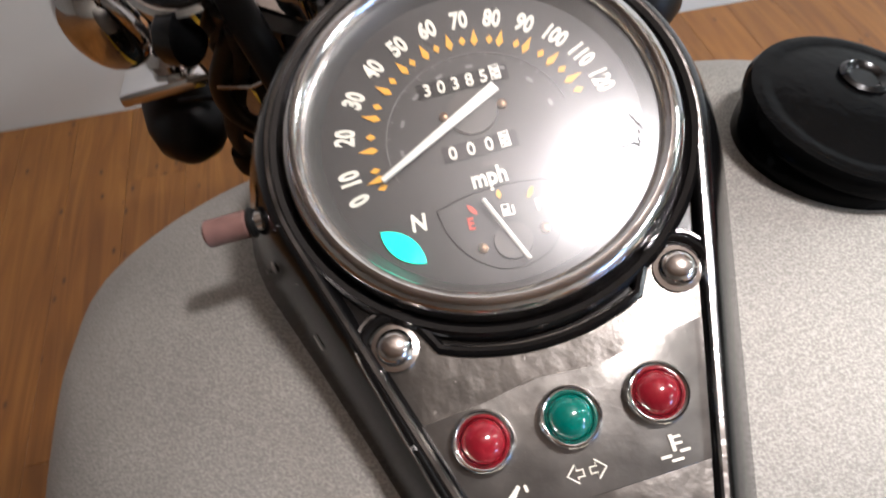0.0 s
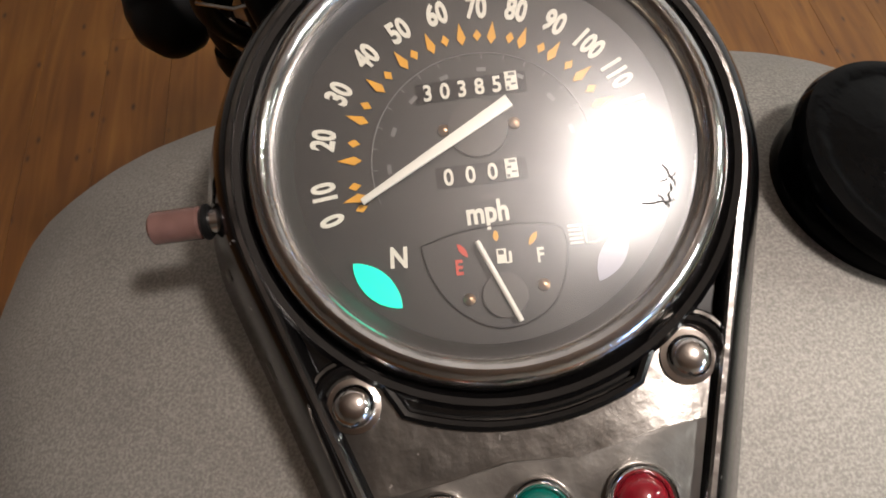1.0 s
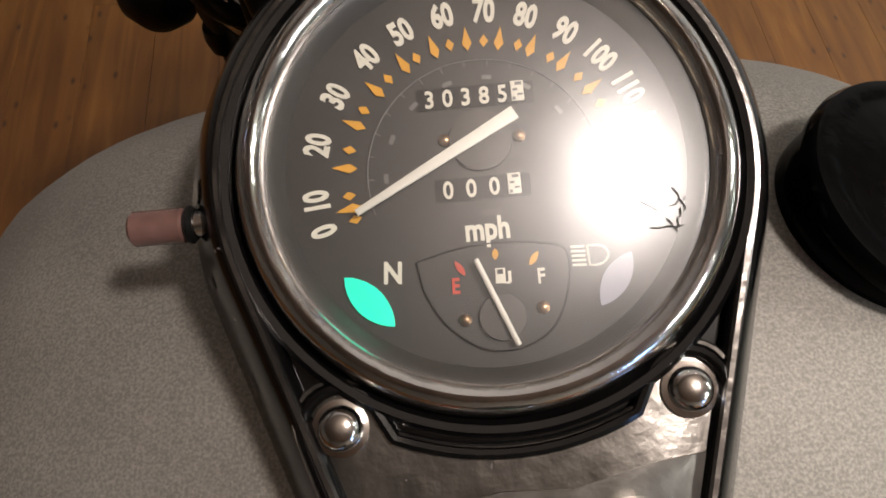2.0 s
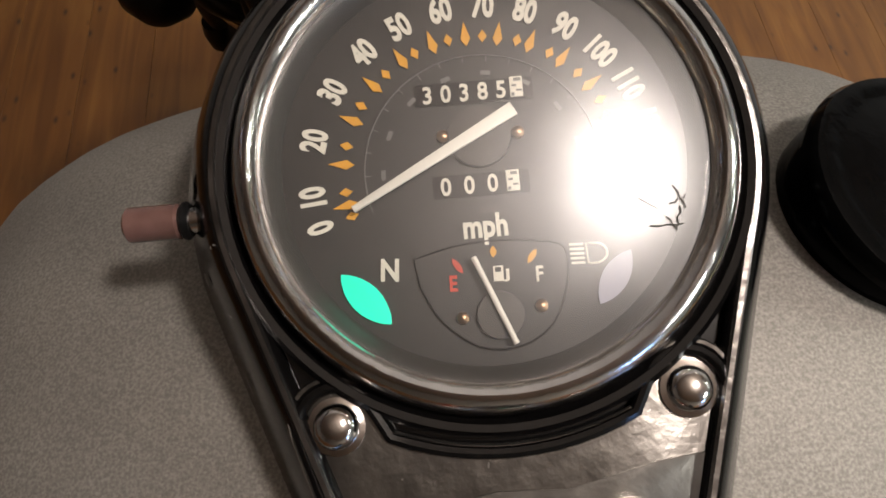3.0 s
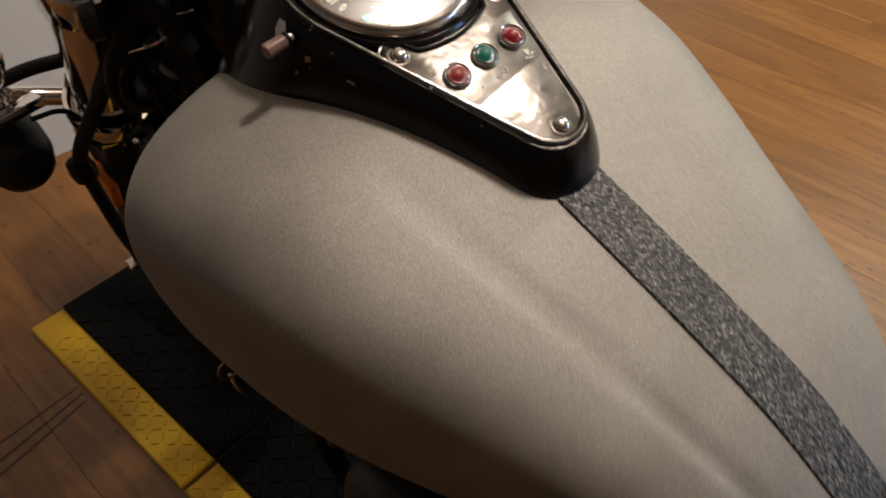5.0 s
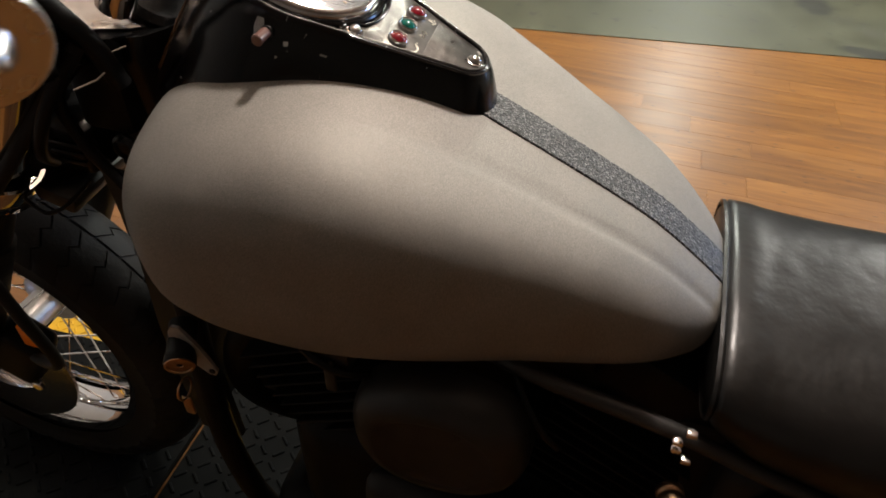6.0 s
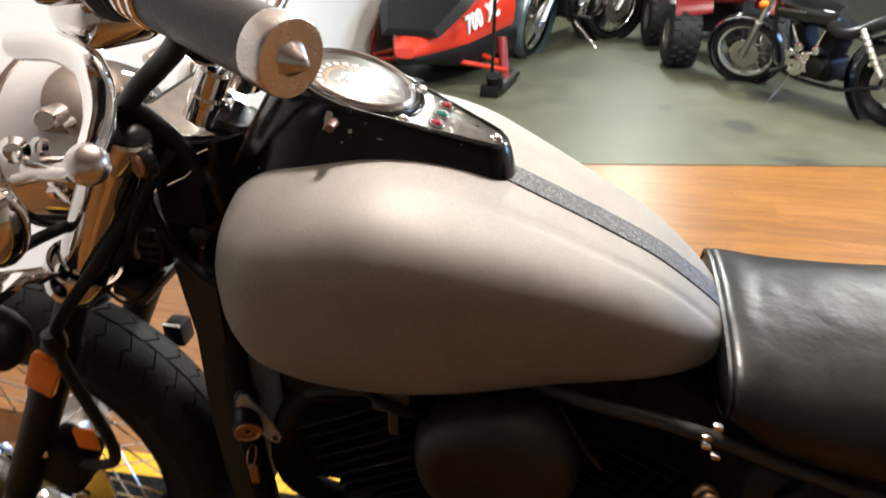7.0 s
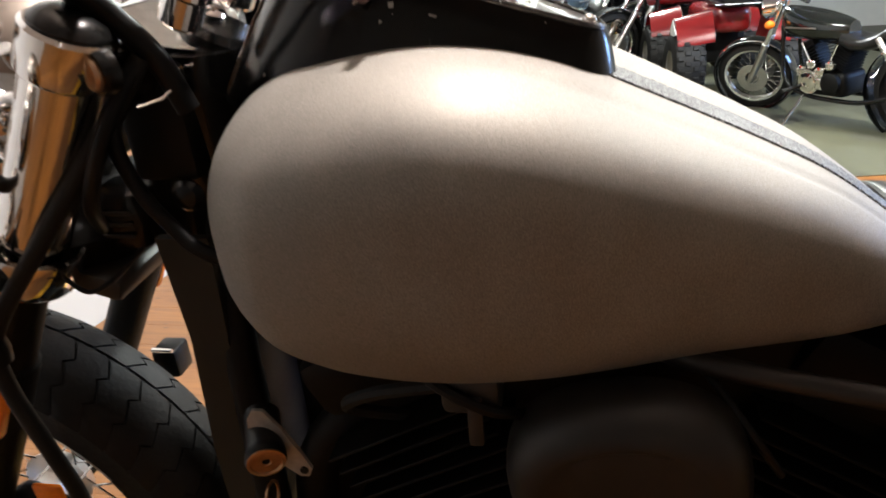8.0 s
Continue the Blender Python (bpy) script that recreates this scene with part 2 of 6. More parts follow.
TANKPAINT = sparkle_paint("satin_grey_flake_paint", (0.268, 0.252, 0.226), 0.64, 0.62, 0.45, 0.80, 1.30, 1000, soft=True, blotch=0.24)
CAPBLACK = mat("deep_black_enamel", (0.003, 0.003, 0.003), 0.14, vary=0.3, scale=40, bump=0.15, bscale=160, spec=0.06)
DASHBLACK = mat("gloss_black_paint", (0.003, 0.0028, 0.0028), 0.17, vary=0.3, scale=40, bump=0.04, bscale=120, spec=0.32)
chipped(DASHBLACK, 150, 0.735)
# bright metal base paints the edge highlight in along with the chipped wear
WORNGLINT = mat("worn_edge_glint", (0.15, 0.14, 0.13), 0.24, 0.9, vary=0.95, scale=70, bump=0.15, bscale=260)
PANELMETAL = mat("worn_panel_metal", (0.14, 0.130, 0.118), 0.29, 0.9, vary=0.5, scale=70, bump=0.22, bscale=130, spec=0.6)
LABELFILM = mat("dull_label_film", (0.178, 0.167, 0.152), 0.32, 0.85, vary=0.35, scale=90, bump=0.15, bscale=110, spec=0.6)
CHROME = mat("chrome", (0.80, 0.78, 0.76), 0.045, 1.0, vary=0.04, scale=60)
WORNCHROME = mat("worn_chrome", (0.66, 0.63, 0.60), 0.14, 1.0, vary=0.25, scale=70, bump=0.12, bscale=200)
SATINMETAL = mat("satin_polished_metal", (0.74, 0.72, 0.70), 0.26, 1.0, vary=0.08, scale=60)
ALUMINIUM = mat("cast_aluminium", (0.50, 0.48, 0.45), 0.34, 1.0, vary=0.2, scale=50, bump=0.15, bscale=220)
# dark metal, its base lowered further to carry the engine's deep shade
DARKMETAL = mat("dark_metal_with_shade", (0.0045, 0.0042, 0.004), 0.5, 0.0, vary=0.35, scale=25, bump=0.2, bscale=120, spec=0.15)
COVERMETAL = mat("satin_dark_cover", (0.030, 0.028, 0.026), 0.42, 0.2, vary=0.3, scale=12, bump=0.05, bscale=200)
# fins blackened the same way, shade included in the colour
FINMETAL = mat("dark_fins_with_shade", (0.0055, 0.005, 0.0045), 0.5, 0.0, vary=0.3, scale=25, spec=0.1)
SHROUD = mat("faded_black_plastic", (0.024, 0.024, 0.020), 0.50, vary=0.35, scale=22, bump=0.1, bscale=90, spec=0.3)
SIDEPAINT = mat("satin_dark_cover_paint", (0.013, 0.0125, 0.012), 0.5, vary=0.35, scale=14, bump=0.08, bscale=80, spec=0.3)
CLEANERMETAL = mat("satin_cleaner_cover", (0.017, 0.0155, 0.014), 0.42, 0.1, vary=0.8, scale=16, bump=0.12, bscale=60, spec=0.35)
BLACKPLASTIC = mat("black_plastic", (0.006, 0.006, 0.006), 0.42, vary=0.3, scale=30, bump=0.05, spec=0.2)
FRAMEBLACK = mat("black_frame_paint", (0.007, 0.007, 0.007), 0.22, vary=0.3, scale=20, spec=0.35)
RUBBER = mat("tyre_rubber", (0.009, 0.0085, 0.008), 0.62, vary=0.4, scale=18, bump=0.35, bscale=160, spec=0.3)
GRIPRUBBER = mat("grip_rubber", (0.035, 0.033, 0.032), 0.42, vary=0.25, scale=50, bump=0.2, bscale=300)
LEATHER = mat("black_leather", (0.008, 0.0075, 0.007), 0.33, vary=0.6, scale=18, bump=1.0, bscale=24, spec=0.42)
GRITTAPE = sparkle_paint("grit_tape", (0.026, 0.025, 0.024), 0.46, 0.0, 0.0, 0.35, 9.0, 800)
MATBLACK = mat("black_rubber_mat", (0.007, 0.007, 0.0065), 0.6, spec=0.07, vary=0.3, scale=14)
TYREMARK = mat("rubbed_tyre_mark", (0.075, 0.028, 0.007), 0.4, vary=0.3, scale=60)
MATYELLOW = mat("yellow_rubber_edge", (0.70, 0.40, 0.012), 0.5, vary=0.2, scale=10, dirt=(0.2, 0.1, 0.02))
DIALBLACK = mat("dial_face", (0.034, 0.032, 0.029), 0.55, vary=0.2, scale=40)
DIALGREY = mat("dial_grey_print", (0.16, 0.155, 0.145), 0.6, vary=0.1)
DIALHUB = mat("dial_hub", (0.055, 0.050, 0.043), 0.45, vary=0.15)
DIALWHITE = mat("dial_white_print", (0.78, 0.74, 0.62), 0.6, vary=0.05)
DIALYELLOW = mat("dial_yellow_print", (0.75, 0.36, 0.02), 0.6, vary=0.08)
DIALRED = mat("dial_red_print", (0.62, 0.06, 0.03), 0.6, vary=0.08)
NEEDLE = mat("needle_white", (0.86, 0.82, 0.72), 0.45, vary=0.04)
GREENGLOW = glow("neutral_lamp_glow", (0.02, 0.66, 0.40), 1.3)
DIALWELL = mat("dial_well", (0.050, 0.048, 0.044), 0.4, vary=0.2, scale=60)
REDJEWEL = mat("red_jewel", (0.19, 0.007, 0.014), 0.10, vary=0.3, scale=300, coat=0.6)
GREENJEWEL = mat("green_jewel", (0.003, 0.11, 0.085), 0.08, vary=0.3, scale=300, coat=0.6)
BLUEDIM = mat("dim_lens", (0.30, 0.30, 0.38), 0.4, vary=0.1)
PINKCAP = mat("pink_rubber_cap", (0.15, 0.082, 0.070), 0.2, vary=0.3, scale=120, coat=0.3)
AMBER = mat("amber_lens", (0.85, 0.20, 0.01), 0.22, vary=0.15, scale=200, bump=0.2, bscale=500)
DULLZINC = mat("dull_zinc_plate", (0.40, 0.37, 0.33), 0.38, 0.3, vary=0.3, scale=120, bump=0.1, bscale=200)
BRASS = mat("dull_brass_bolt", (0.46, 0.29, 0.17), 0.34, 1.0, vary=0.35, scale=150)
chipped(PANELMETAL, 330, 0.70)
GLASS = clear_cover("scuffed_dial_glass", 0.31, 0.16)
RED = mat("red_paint", (0.17, 0.008, 0.008), 0.25, vary=0.15, scale=5, coat=0.5)
ORANGERED = mat("orange_red_paint", (0.60, 0.035, 0.015), 0.25, vary=0.1, scale=5, coat=0.4)
YELLOWPAINT = mat("yellow_paint", (0.65, 0.35, 0.02), 0.3, vary=0.15, scale=6)
BLUEGREY = mat("blue_grey_paint", (0.10, 0.14, 0.16), 0.18, 0.4, vary=0.15, scale=6, coat=0.5)
BLACKPAINT = mat("black_tank_paint", (0.006, 0.007, 0.006), 0.10, vary=0.2, scale=6, coat=0.2)
WHITEPRINT = mat("white_decal", (0.80, 0.80, 0.76), 0.5, vary=0.04)
WINDSCREEN = mat("smoked_screen", (0.02, 0.025, 0.02), 0.08, vary=0.1, coat=0.5)
TUBEGLOW = glow("tube_glow", (0.95, 1.0, 0.93), 30.0)
SKYGLOW = glow("window_daylight", (0.35, 0.55, 1.0), 2.2)


# ---- mesh helpers ----
def part(name, bm, material, parent=None, label="", smooth=True, matrix=None):
    """One mesh object from a bmesh, in its parent's frame."""
    if matrix is not None:
        bmesh.ops.transform(bm, matrix=matrix, verts=bm.verts)
    bmesh.ops.recalc_face_normals(bm, faces=bm.faces)
    me = bpy.data.meshes.new(name)
    bm.to_mesh(me)
    bm.free()
    me.materials.append(material)
    if smooth:
        me.polygons.foreach_set("use_smooth", [True] * len(me.polygons))
        me.set_sharp_from_angle(angle=radians(38))
    ob = new(name, me)
    if parent is not None:
        ob.parent = parent
    if label:
        tagged(ob, label)
    return ob


def thing(name, label, category, m=None, group="", kind=""):
    ob = new(name)
    ob.empty_display_size = 0.1
    if m is not None:
        ob.matrix_world = m
    return tagged(ob, label, category, group, kind)


def box(size, at=(0, 0, 0), bevel=0.0, segs=2, rot=None):
    bm = bmesh.new()
    bmesh.ops.create_cube(bm, size=1)
    bmesh.ops.scale(bm, vec=size, verts=bm.verts)
    if bevel:
        bmesh.ops.bevel(bm, geom=bm.edges[:], offset=bevel, segments=segs, affect="EDGES", profile=0.5)
    if rot is not None:
        bmesh.ops.transform(bm, matrix=rot, verts=bm.verts)
    bmesh.ops.translate(bm, vec=at, verts=bm.verts)
    return bm


def lathe(profile, segs=32, m=None):
    """Turns (radius, height) points round z."""
    bm = bmesh.new()
    rings = []
    for r, z in profile:
        if r < 1e-6:
            rings.append([bm.verts.new((0, 0, z))])
        else:
            rings.append([bm.verts.new((r * math.cos(2 * math.pi * k / segs), r * math.sin(2 * math.pi * k / segs), z)) for k in range(segs)])
    for a, b in zip(rings, rings[1:]):
        for k in range(segs):
            j = (k + 1) % segs
            q = [a[k % len(a)], a[j % len(a)], b[j % len(b)], b[k % len(b)]]
            q = list(dict.fromkeys(q))
            if len(q) > 2:
                bm.faces.new(q)
    if m is not None:
        bmesh.ops.transform(bm, matrix=m, verts=bm.verts)
    return bm


def along(a, b):
    """A pose at a whose z points at b."""
    d = Vector(b) - Vector(a)
    return Matrix.Translation(a) @ d.to_track_quat("Z", "Y").to_matrix().to_4x4()


def rod(a, b, r, segs=16, r2=None, bevel=0.0):
    """A rod from a to b with softened ends."""
    h, r2 = (Vector(b) - Vector(a)).length, r if r2 is None else r2
    c = bevel or min(r, r2) * 0.18
    return lathe([(0, 0), (r - c, 0), (r, c), (r2, h - c), (r2 - c, h), (0, h)], segs, along(a, b))


def smooth_line(points, steps=6):
    p = [Vector(q) for q in points]
    p = [p[0] * 2 - p[1]] + p + [p[-1] * 2 - p[-2]]
    out = []
    for i in range(1, len(p) - 2):
        for k in range(steps):
            t = k / steps
            out.append(0.5 * ((2 * p[i]) + (p[i + 1] - p[i - 1]) * t + (2 * p[i - 1] - 5 * p[i] + 4 * p[i + 1] - p[i + 2]) * t * t
                              + (3 * p[i] - p[i - 1] - 3 * p[i + 1] + p[i + 2]) * t ** 3))
    return out + [p[-2]]


def tube(points, r, segs=10, steps=6, closed=False, radii=None):
    """A tube swept along a smooth line through the points."""
    line = [Vector(q) for q in points] if steps == 0 else smooth_line(points, steps)
    bm = bmesh.new()
    rings, n = [], len(line)
    up = Vector((0.13, 0.21, 0.97))
    for i, p in enumerate(line):
        d = (line[(i + 1) % n] - line[i - 1]) if closed else (line[min(i + 1, n - 1)] - line[max(i - 1, 0)])
        d.normalize()
        side = d.cross(up)
        if side.length < 0.05:
            side = d.cross(Vector((1, 0, 0)))
        side.normalize()
        up = side.cross(d).normalized()
        rr = r if radii is None else float(np.interp(i / (n - 1), np.linspace(0, 1, len(radii)), radii))
        rings.append([bm.verts.new(p + rr * (side * math.cos(2 * math.pi * k / segs) + up * math.sin(2 * math.pi * k / segs))) for k in range(segs)])
    pairs = list(zip(rings, rings[1:]))
    if closed:
        pairs.append((rings[-1], rings[0]))
    for a, b in pairs:
        for k in range(segs):
            bm.faces.new((a[k], a[(k + 1) % segs], b[(k + 1) % segs], b[k]))
    if not closed:
        bm.faces.new(rings[0])
        bm.faces.new(rings[-1])
    return bm


def prism(outline, z0, z1, bevel=0.0, m=None):
    """A plate with the given outline between two heights."""
    bm = bmesh.new()
    lo = [bm.verts.new((x, y, z0)) for x, y in outline]
    hi = [bm.verts.new((x, y, z1)) for x, y in outline]
    n = len(outline)
    top = bm.faces.new(hi)
    bm.faces.new(lo[::-1])
    for k in range(n):
        bm.faces.new((lo[k], lo[(k + 1) % n], hi[(k + 1) % n], hi[k]))
    if bevel:
        bmesh.ops.bevel(bm, geom=list(top.edges), offset=bevel, segments=2, affect="EDGES", profile=0.5)
    if m is not None:
        bmesh.ops.transform(bm, matrix=m, verts=bm.verts)
    return bm


def loft(rings, cap=True):
    bm = bmesh.new()
    vs = [[bm.verts.new(p) for p in ring] for ring in rings]
    n = len(vs[0])
    for a, b in zip(vs, vs[1:]):
        for k in range(n):
            bm.faces.new((a[k], a[(k + 1) % n], b[(k + 1) % n], b[k]))
    if cap:
        bm.faces.new(vs[0][::-1])
        bm.faces.new(vs[-1])
    return bm


def join(*bms):
    out = bmesh.new()
    for b in bms:
        me = bpy.data.meshes.new("tmp")
        b.to_mesh(me)
        b.free()
        out.from_mesh(me)
        bpy.data.meshes.remove(me)
    return out


def words(text, size, m, depth=0.0004, squeeze=0.8, bold=0.0, align="CENTER"):
    """Letters as a thin mesh."""
    c = bpy.data.curves.new("words", "FONT")
    c.body, c.size, c.align_x, c.align_y = text, size, align, "CENTER"
    c.extrude, c.offset, c.resolution_u = depth, bold, 3
    ob = bpy.data.objects.new("words", c)
    scene.collection.objects.link(ob)
    dg = bpy.context.evaluated_depsgraph_get()
    me = bpy.data.meshes.new_from_object(ob.evaluated_get(dg))
    bm = bmesh.new()
    bm.from_mesh(me)
    bpy.data.objects.remove(ob)
    bpy.data.curves.remove(c)
    bpy.data.meshes.remove(me)
    bmesh.ops.transform(bm, matrix=m @ Matrix.Diagonal((squeeze, 1, 1, 1)), verts=bm.verts)
    return bm


def curve_through(xs, ys):
    """A smooth function through the table (xs rising)."""
    xs, ys = np.array(xs, float), np.array(ys, float)
    d = np.gradient(ys, xs)

    def f(x):
        x = float(np.clip(x, xs[0], xs[-1]))
        i = int(np.clip(np.searchsorted(xs, x) - 1, 0, len(xs) - 2))
        h = xs[i + 1] - xs[i]
        t = (x - xs[i]) / h
        return float((2 * t ** 3 - 3 * t * t + 1) * ys[i] + (t ** 3 - 2 * t * t + t) * h * d[i] + (-2 * t ** 3 + 3 * t * t) * ys[i + 1] + (t ** 3 - t * t) * h * d[i + 1])
    return f


# ---- the room ----
def slab(name, lo, hi, material, label, category, parent=None, kind="structure"):
    size = [b - a for a, b in zip(lo, hi)]
    ob = part(name, box(size, [(a + b) / 2 for a, b in zip(lo, hi)]), material, parent, smooth=False)
    return tagged(ob, label, category, kind=kind)


floor = slab("floor", (-4.6, -4.6, -0.10), (4.2, 1.46, -0.012), WOOD, "warm oak laminate floor under the motorcycle", "floor")
edge = [(2.60 - 0.21 * 1.46, 1.46), (2.60 + 0.21 * 4.6, -4.6), (12, -4.6), (12, 1.46)]
concrete = part("floor_concrete", prism(edge[::-1], -0.08, 0.004), CONCRETE, smooth=False)
tagged(concrete, "stained grey-green concrete garage floor", "floor", kind="structure")
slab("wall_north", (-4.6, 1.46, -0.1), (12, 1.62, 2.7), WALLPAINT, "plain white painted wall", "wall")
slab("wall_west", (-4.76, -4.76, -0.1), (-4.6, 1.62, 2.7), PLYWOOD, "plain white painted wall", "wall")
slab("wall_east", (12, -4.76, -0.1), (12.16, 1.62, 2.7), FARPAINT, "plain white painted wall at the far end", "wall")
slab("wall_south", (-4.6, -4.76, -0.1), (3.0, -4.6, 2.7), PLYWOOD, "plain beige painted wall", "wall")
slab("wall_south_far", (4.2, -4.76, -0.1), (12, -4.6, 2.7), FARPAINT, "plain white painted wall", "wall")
slab("wall_south_sill", (3.0, -4.76, -0.1), (4.2, -4.6, 0.95), WALLPAINT, "plain white wall below the window", "wall")
slab("wall_south_head", (3.0, -4.76, 2.05), (4.2, -4.6, 2.7), WALLPAINT, "plain white wall above the window", "wall")
slab("backdrop", (2.6, -5.4, 0.4), (4.6, -5.38, 2.5), SKYGLOW, "blue daylight outside the window", "sky")
slab("ceiling", (-4.6, -4.6, 2.7), (1.9, 1.46, 2.8), CEILPAINT, "plain dull brown ceiling", "ceiling")
slab("ceiling_far", (1.9, -4.6, 2.7), (12, 1.46, 2.8), PLYWOOD, "plain beige ceiling over the concrete", "ceiling")

# fixtures out of view; the first one is added for tube_light_c
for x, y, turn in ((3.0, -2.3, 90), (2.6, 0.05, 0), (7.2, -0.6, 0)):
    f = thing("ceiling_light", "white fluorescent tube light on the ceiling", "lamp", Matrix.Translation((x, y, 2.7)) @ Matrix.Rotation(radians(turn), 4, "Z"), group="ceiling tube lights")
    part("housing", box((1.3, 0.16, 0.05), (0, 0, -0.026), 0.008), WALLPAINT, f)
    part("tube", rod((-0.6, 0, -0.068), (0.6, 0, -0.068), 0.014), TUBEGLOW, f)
f = thing("bench_lamp", "bare warm light bulb hanging on a black cord", "lamp", Matrix.Translation((0.34, -0.14, 2.32)))
part("socket", lathe([(0, 0.10), (0.016, 0.10), (0.022, 0.08), (0.022, 0.035), (0.018, 0.03), (0, 0.03)], 24), BLACKPLASTIC, f)
part("collar", lathe([(0.022, 0.034), (0.040, 0.030), (0.043, 0.024), (0.038, 0.020), (0.020, 0.026), (0, 0.026)], 32), FARPAINT, f, "white lamp holder collar")
part("cord", rod((0, 0, 0.09), (0, 0, 0.378), 0.004), FRAMEBLACK, f)

# ---- the motorcycle: tank, console, dial ----
bike = thing("motorcycle", "grey cruiser motorcycle with black console leaning on its stand", "motorcycle", BIKE)

TY = [-0.328, -0.313, -0.288, -0.25, -0.20, -0.15, -0.09, -0.03, 0.03, 0.08, 0.125, 0.168, 0.198, 0.217, 0.228]
TW = [0.046, 0.075, 0.101, 0.1245, 0.143, 0.160, 0.183, 0.2025, 0.2135, 0.2175, 0.2190, 0.209, 0.1755, 0.1225, 0.066]
TT = [0.736, 0.750, 0.770, 0.797, 0.8235, 0.847, 0.874, 0.9005, 0.917, 0.922, 0.9185, 0.9083, 0.890, 0.871, 0.8525]
TM = [0.7188, 0.7190, 0.7237, 0.7323, 0.7435, 0.756, 0.769, 0.779, 0.785, 0.788, 0.793, 0.8035, 0.814, 0.8155, 0.8155]
TB = [0.705, 0.6987, 0.6966, 0.692, 0.685, 0.679, 0.670, 0.664, 0.661, 0.665, 0.676, 0.6945, 0.718, 0.747, 0.7795]
tank_w, tank_t, tank_m, tank_b = (curve_through(TY, v) for v in (TW, TT, TM, TB))
LOW = 2.75
tank_up = curve_through([-0.33, -0.2, -0.05, 0.10, 0.228], [3.4, 4.4, 4.5, 3.5, 2.4])


def tank_top(x, y):
    w, zt, zm, up = tank_w(y), tank_t(y), tank_m(y), tank_up(y)
    return zm + (zt - zm) * max(0.0, 1 - min(1, abs(x) / w) ** up) ** (1 / up)


def tank_ring(y, n=144):
    w, zt, zm, zb = tank_w(y), tank_t(y), tank_m(y), tank_b(y)
    ring = []
    for k in range(n):
        a = 2 * math.pi * k / n
        c, s = math.cos(a), math.sin(a)
        p = tank_up(y) if s >= 0 else LOW
        x = math.copysign(abs(c) ** (2 / p), c) * w
        z = zm + math.copysign(abs(s) ** (2 / p), s) * ((zt - zm) if s >= 0 else (zm - zb))
        if s > 0:
            z -= 0.0024 * math.exp(-((x + 0.0925 + (y + 0.016) * 0.115) / 0.0055) ** 2) * min(1, max(0, (0.03 - y) / 0.05))
        ring.append((x, y, z))
    return ring


ys = [TY[0] + (TY[-1] - TY[0]) * 0.5 * (1 - math.cos(math.pi * k / 70)) for k in range(71)]
rings = [tank_ring(y) for y in ys]
for y0, sign, depth in ((ys[0], -1, 0.012), (ys[-1], 1, 0.010)):
    base = tank_ring(y0)
    mid = Vector((0, y0, tank_m(y0)))
    extra = []
    for k in range(1, 7):
        a = k / 6.5 * math.pi / 2
        extra.append([tuple(mid + (Vector(p) - mid) * math.cos(a) + Vector((0, sign * depth * math.sin(a), 0))) for p in base])
    rings = (extra[::-1] + rings) if sign < 0 else (rings + extra)
tank = part("fuel_tank", loft(rings), TANKPAINT, bike, "satin grey flake-painted fuel tank")

# grit tape down the spine of the tank
bm = bmesh.new()
grid = []
rng = random.Random(4)
n_y, n_x = 230, 29
for i in range(n_y):
    y = -0.078 - (0.327 - 0.078) * i / (n_y - 1)
    row = []
    for k in range(n_x):
        x = 0.0215 * (2 * k / (n_x - 1) - 1)
        row.append(bm.verts.new((x, y, tank_top(x, y) + (0.0014 + 0.0007 * rng.random() if 0 < k < n_x - 1 else -0.0005))))
    grid.append(row)
for a, b in zip(grid, grid[1:]):
    for k in range(n_x - 1):
        bm.faces.new((a[k], a[k + 1], b[k + 1], b[k]))
part("grit_strip", bm, GRITTAPE, tank, "black gritty anti-slip strip", smooth=False)

# filler cap on the far shoulder
cap_at = Vector((0.136, 0.094, tank_top(0.140, 0.098) - 0.007))
cap_m = Matrix.Translation(cap_at) @ Matrix.Rotation(radians(15), 4, "Y") @ Matrix.Rotation(radians(4), 4, "X") @ Matrix.Scale(1.01, 4)
cap = part("filler_cap", lathe([(0.036, -0.006), (0.038, 0.0), (0.0385, 0.004), (0.0385, 0.014), (0.0375, 0.016), (0.041, 0.018), (0.0415, 0.022), (0.040, 0.0255),
                                (0.036, 0.0266), (0.034, 0.0260), (0.031, 0.0264), (0.020, 0.0280), (0.010, 0.0287), (0, 0.029)], 56, cap_m), CAPBLACK, bike, "gloss black fuel filler cap")
part("lock_cover", lathe([(0.0095, 0.0265), (0.0095, 0.0300), (0.008, 0.0310), (0.006, 0.0300), (0.0055, 0.0293), (0, 0.0293)], 24,
                         cap_m @ Matrix.Translation((0.006, 0.010, 0))), DASHBLACK, cap)

# console body
BIG, SMALL = (Vector((0.0, 0.097)), 0.0735), (Vector((0.002, -0.052)), 0.0275)


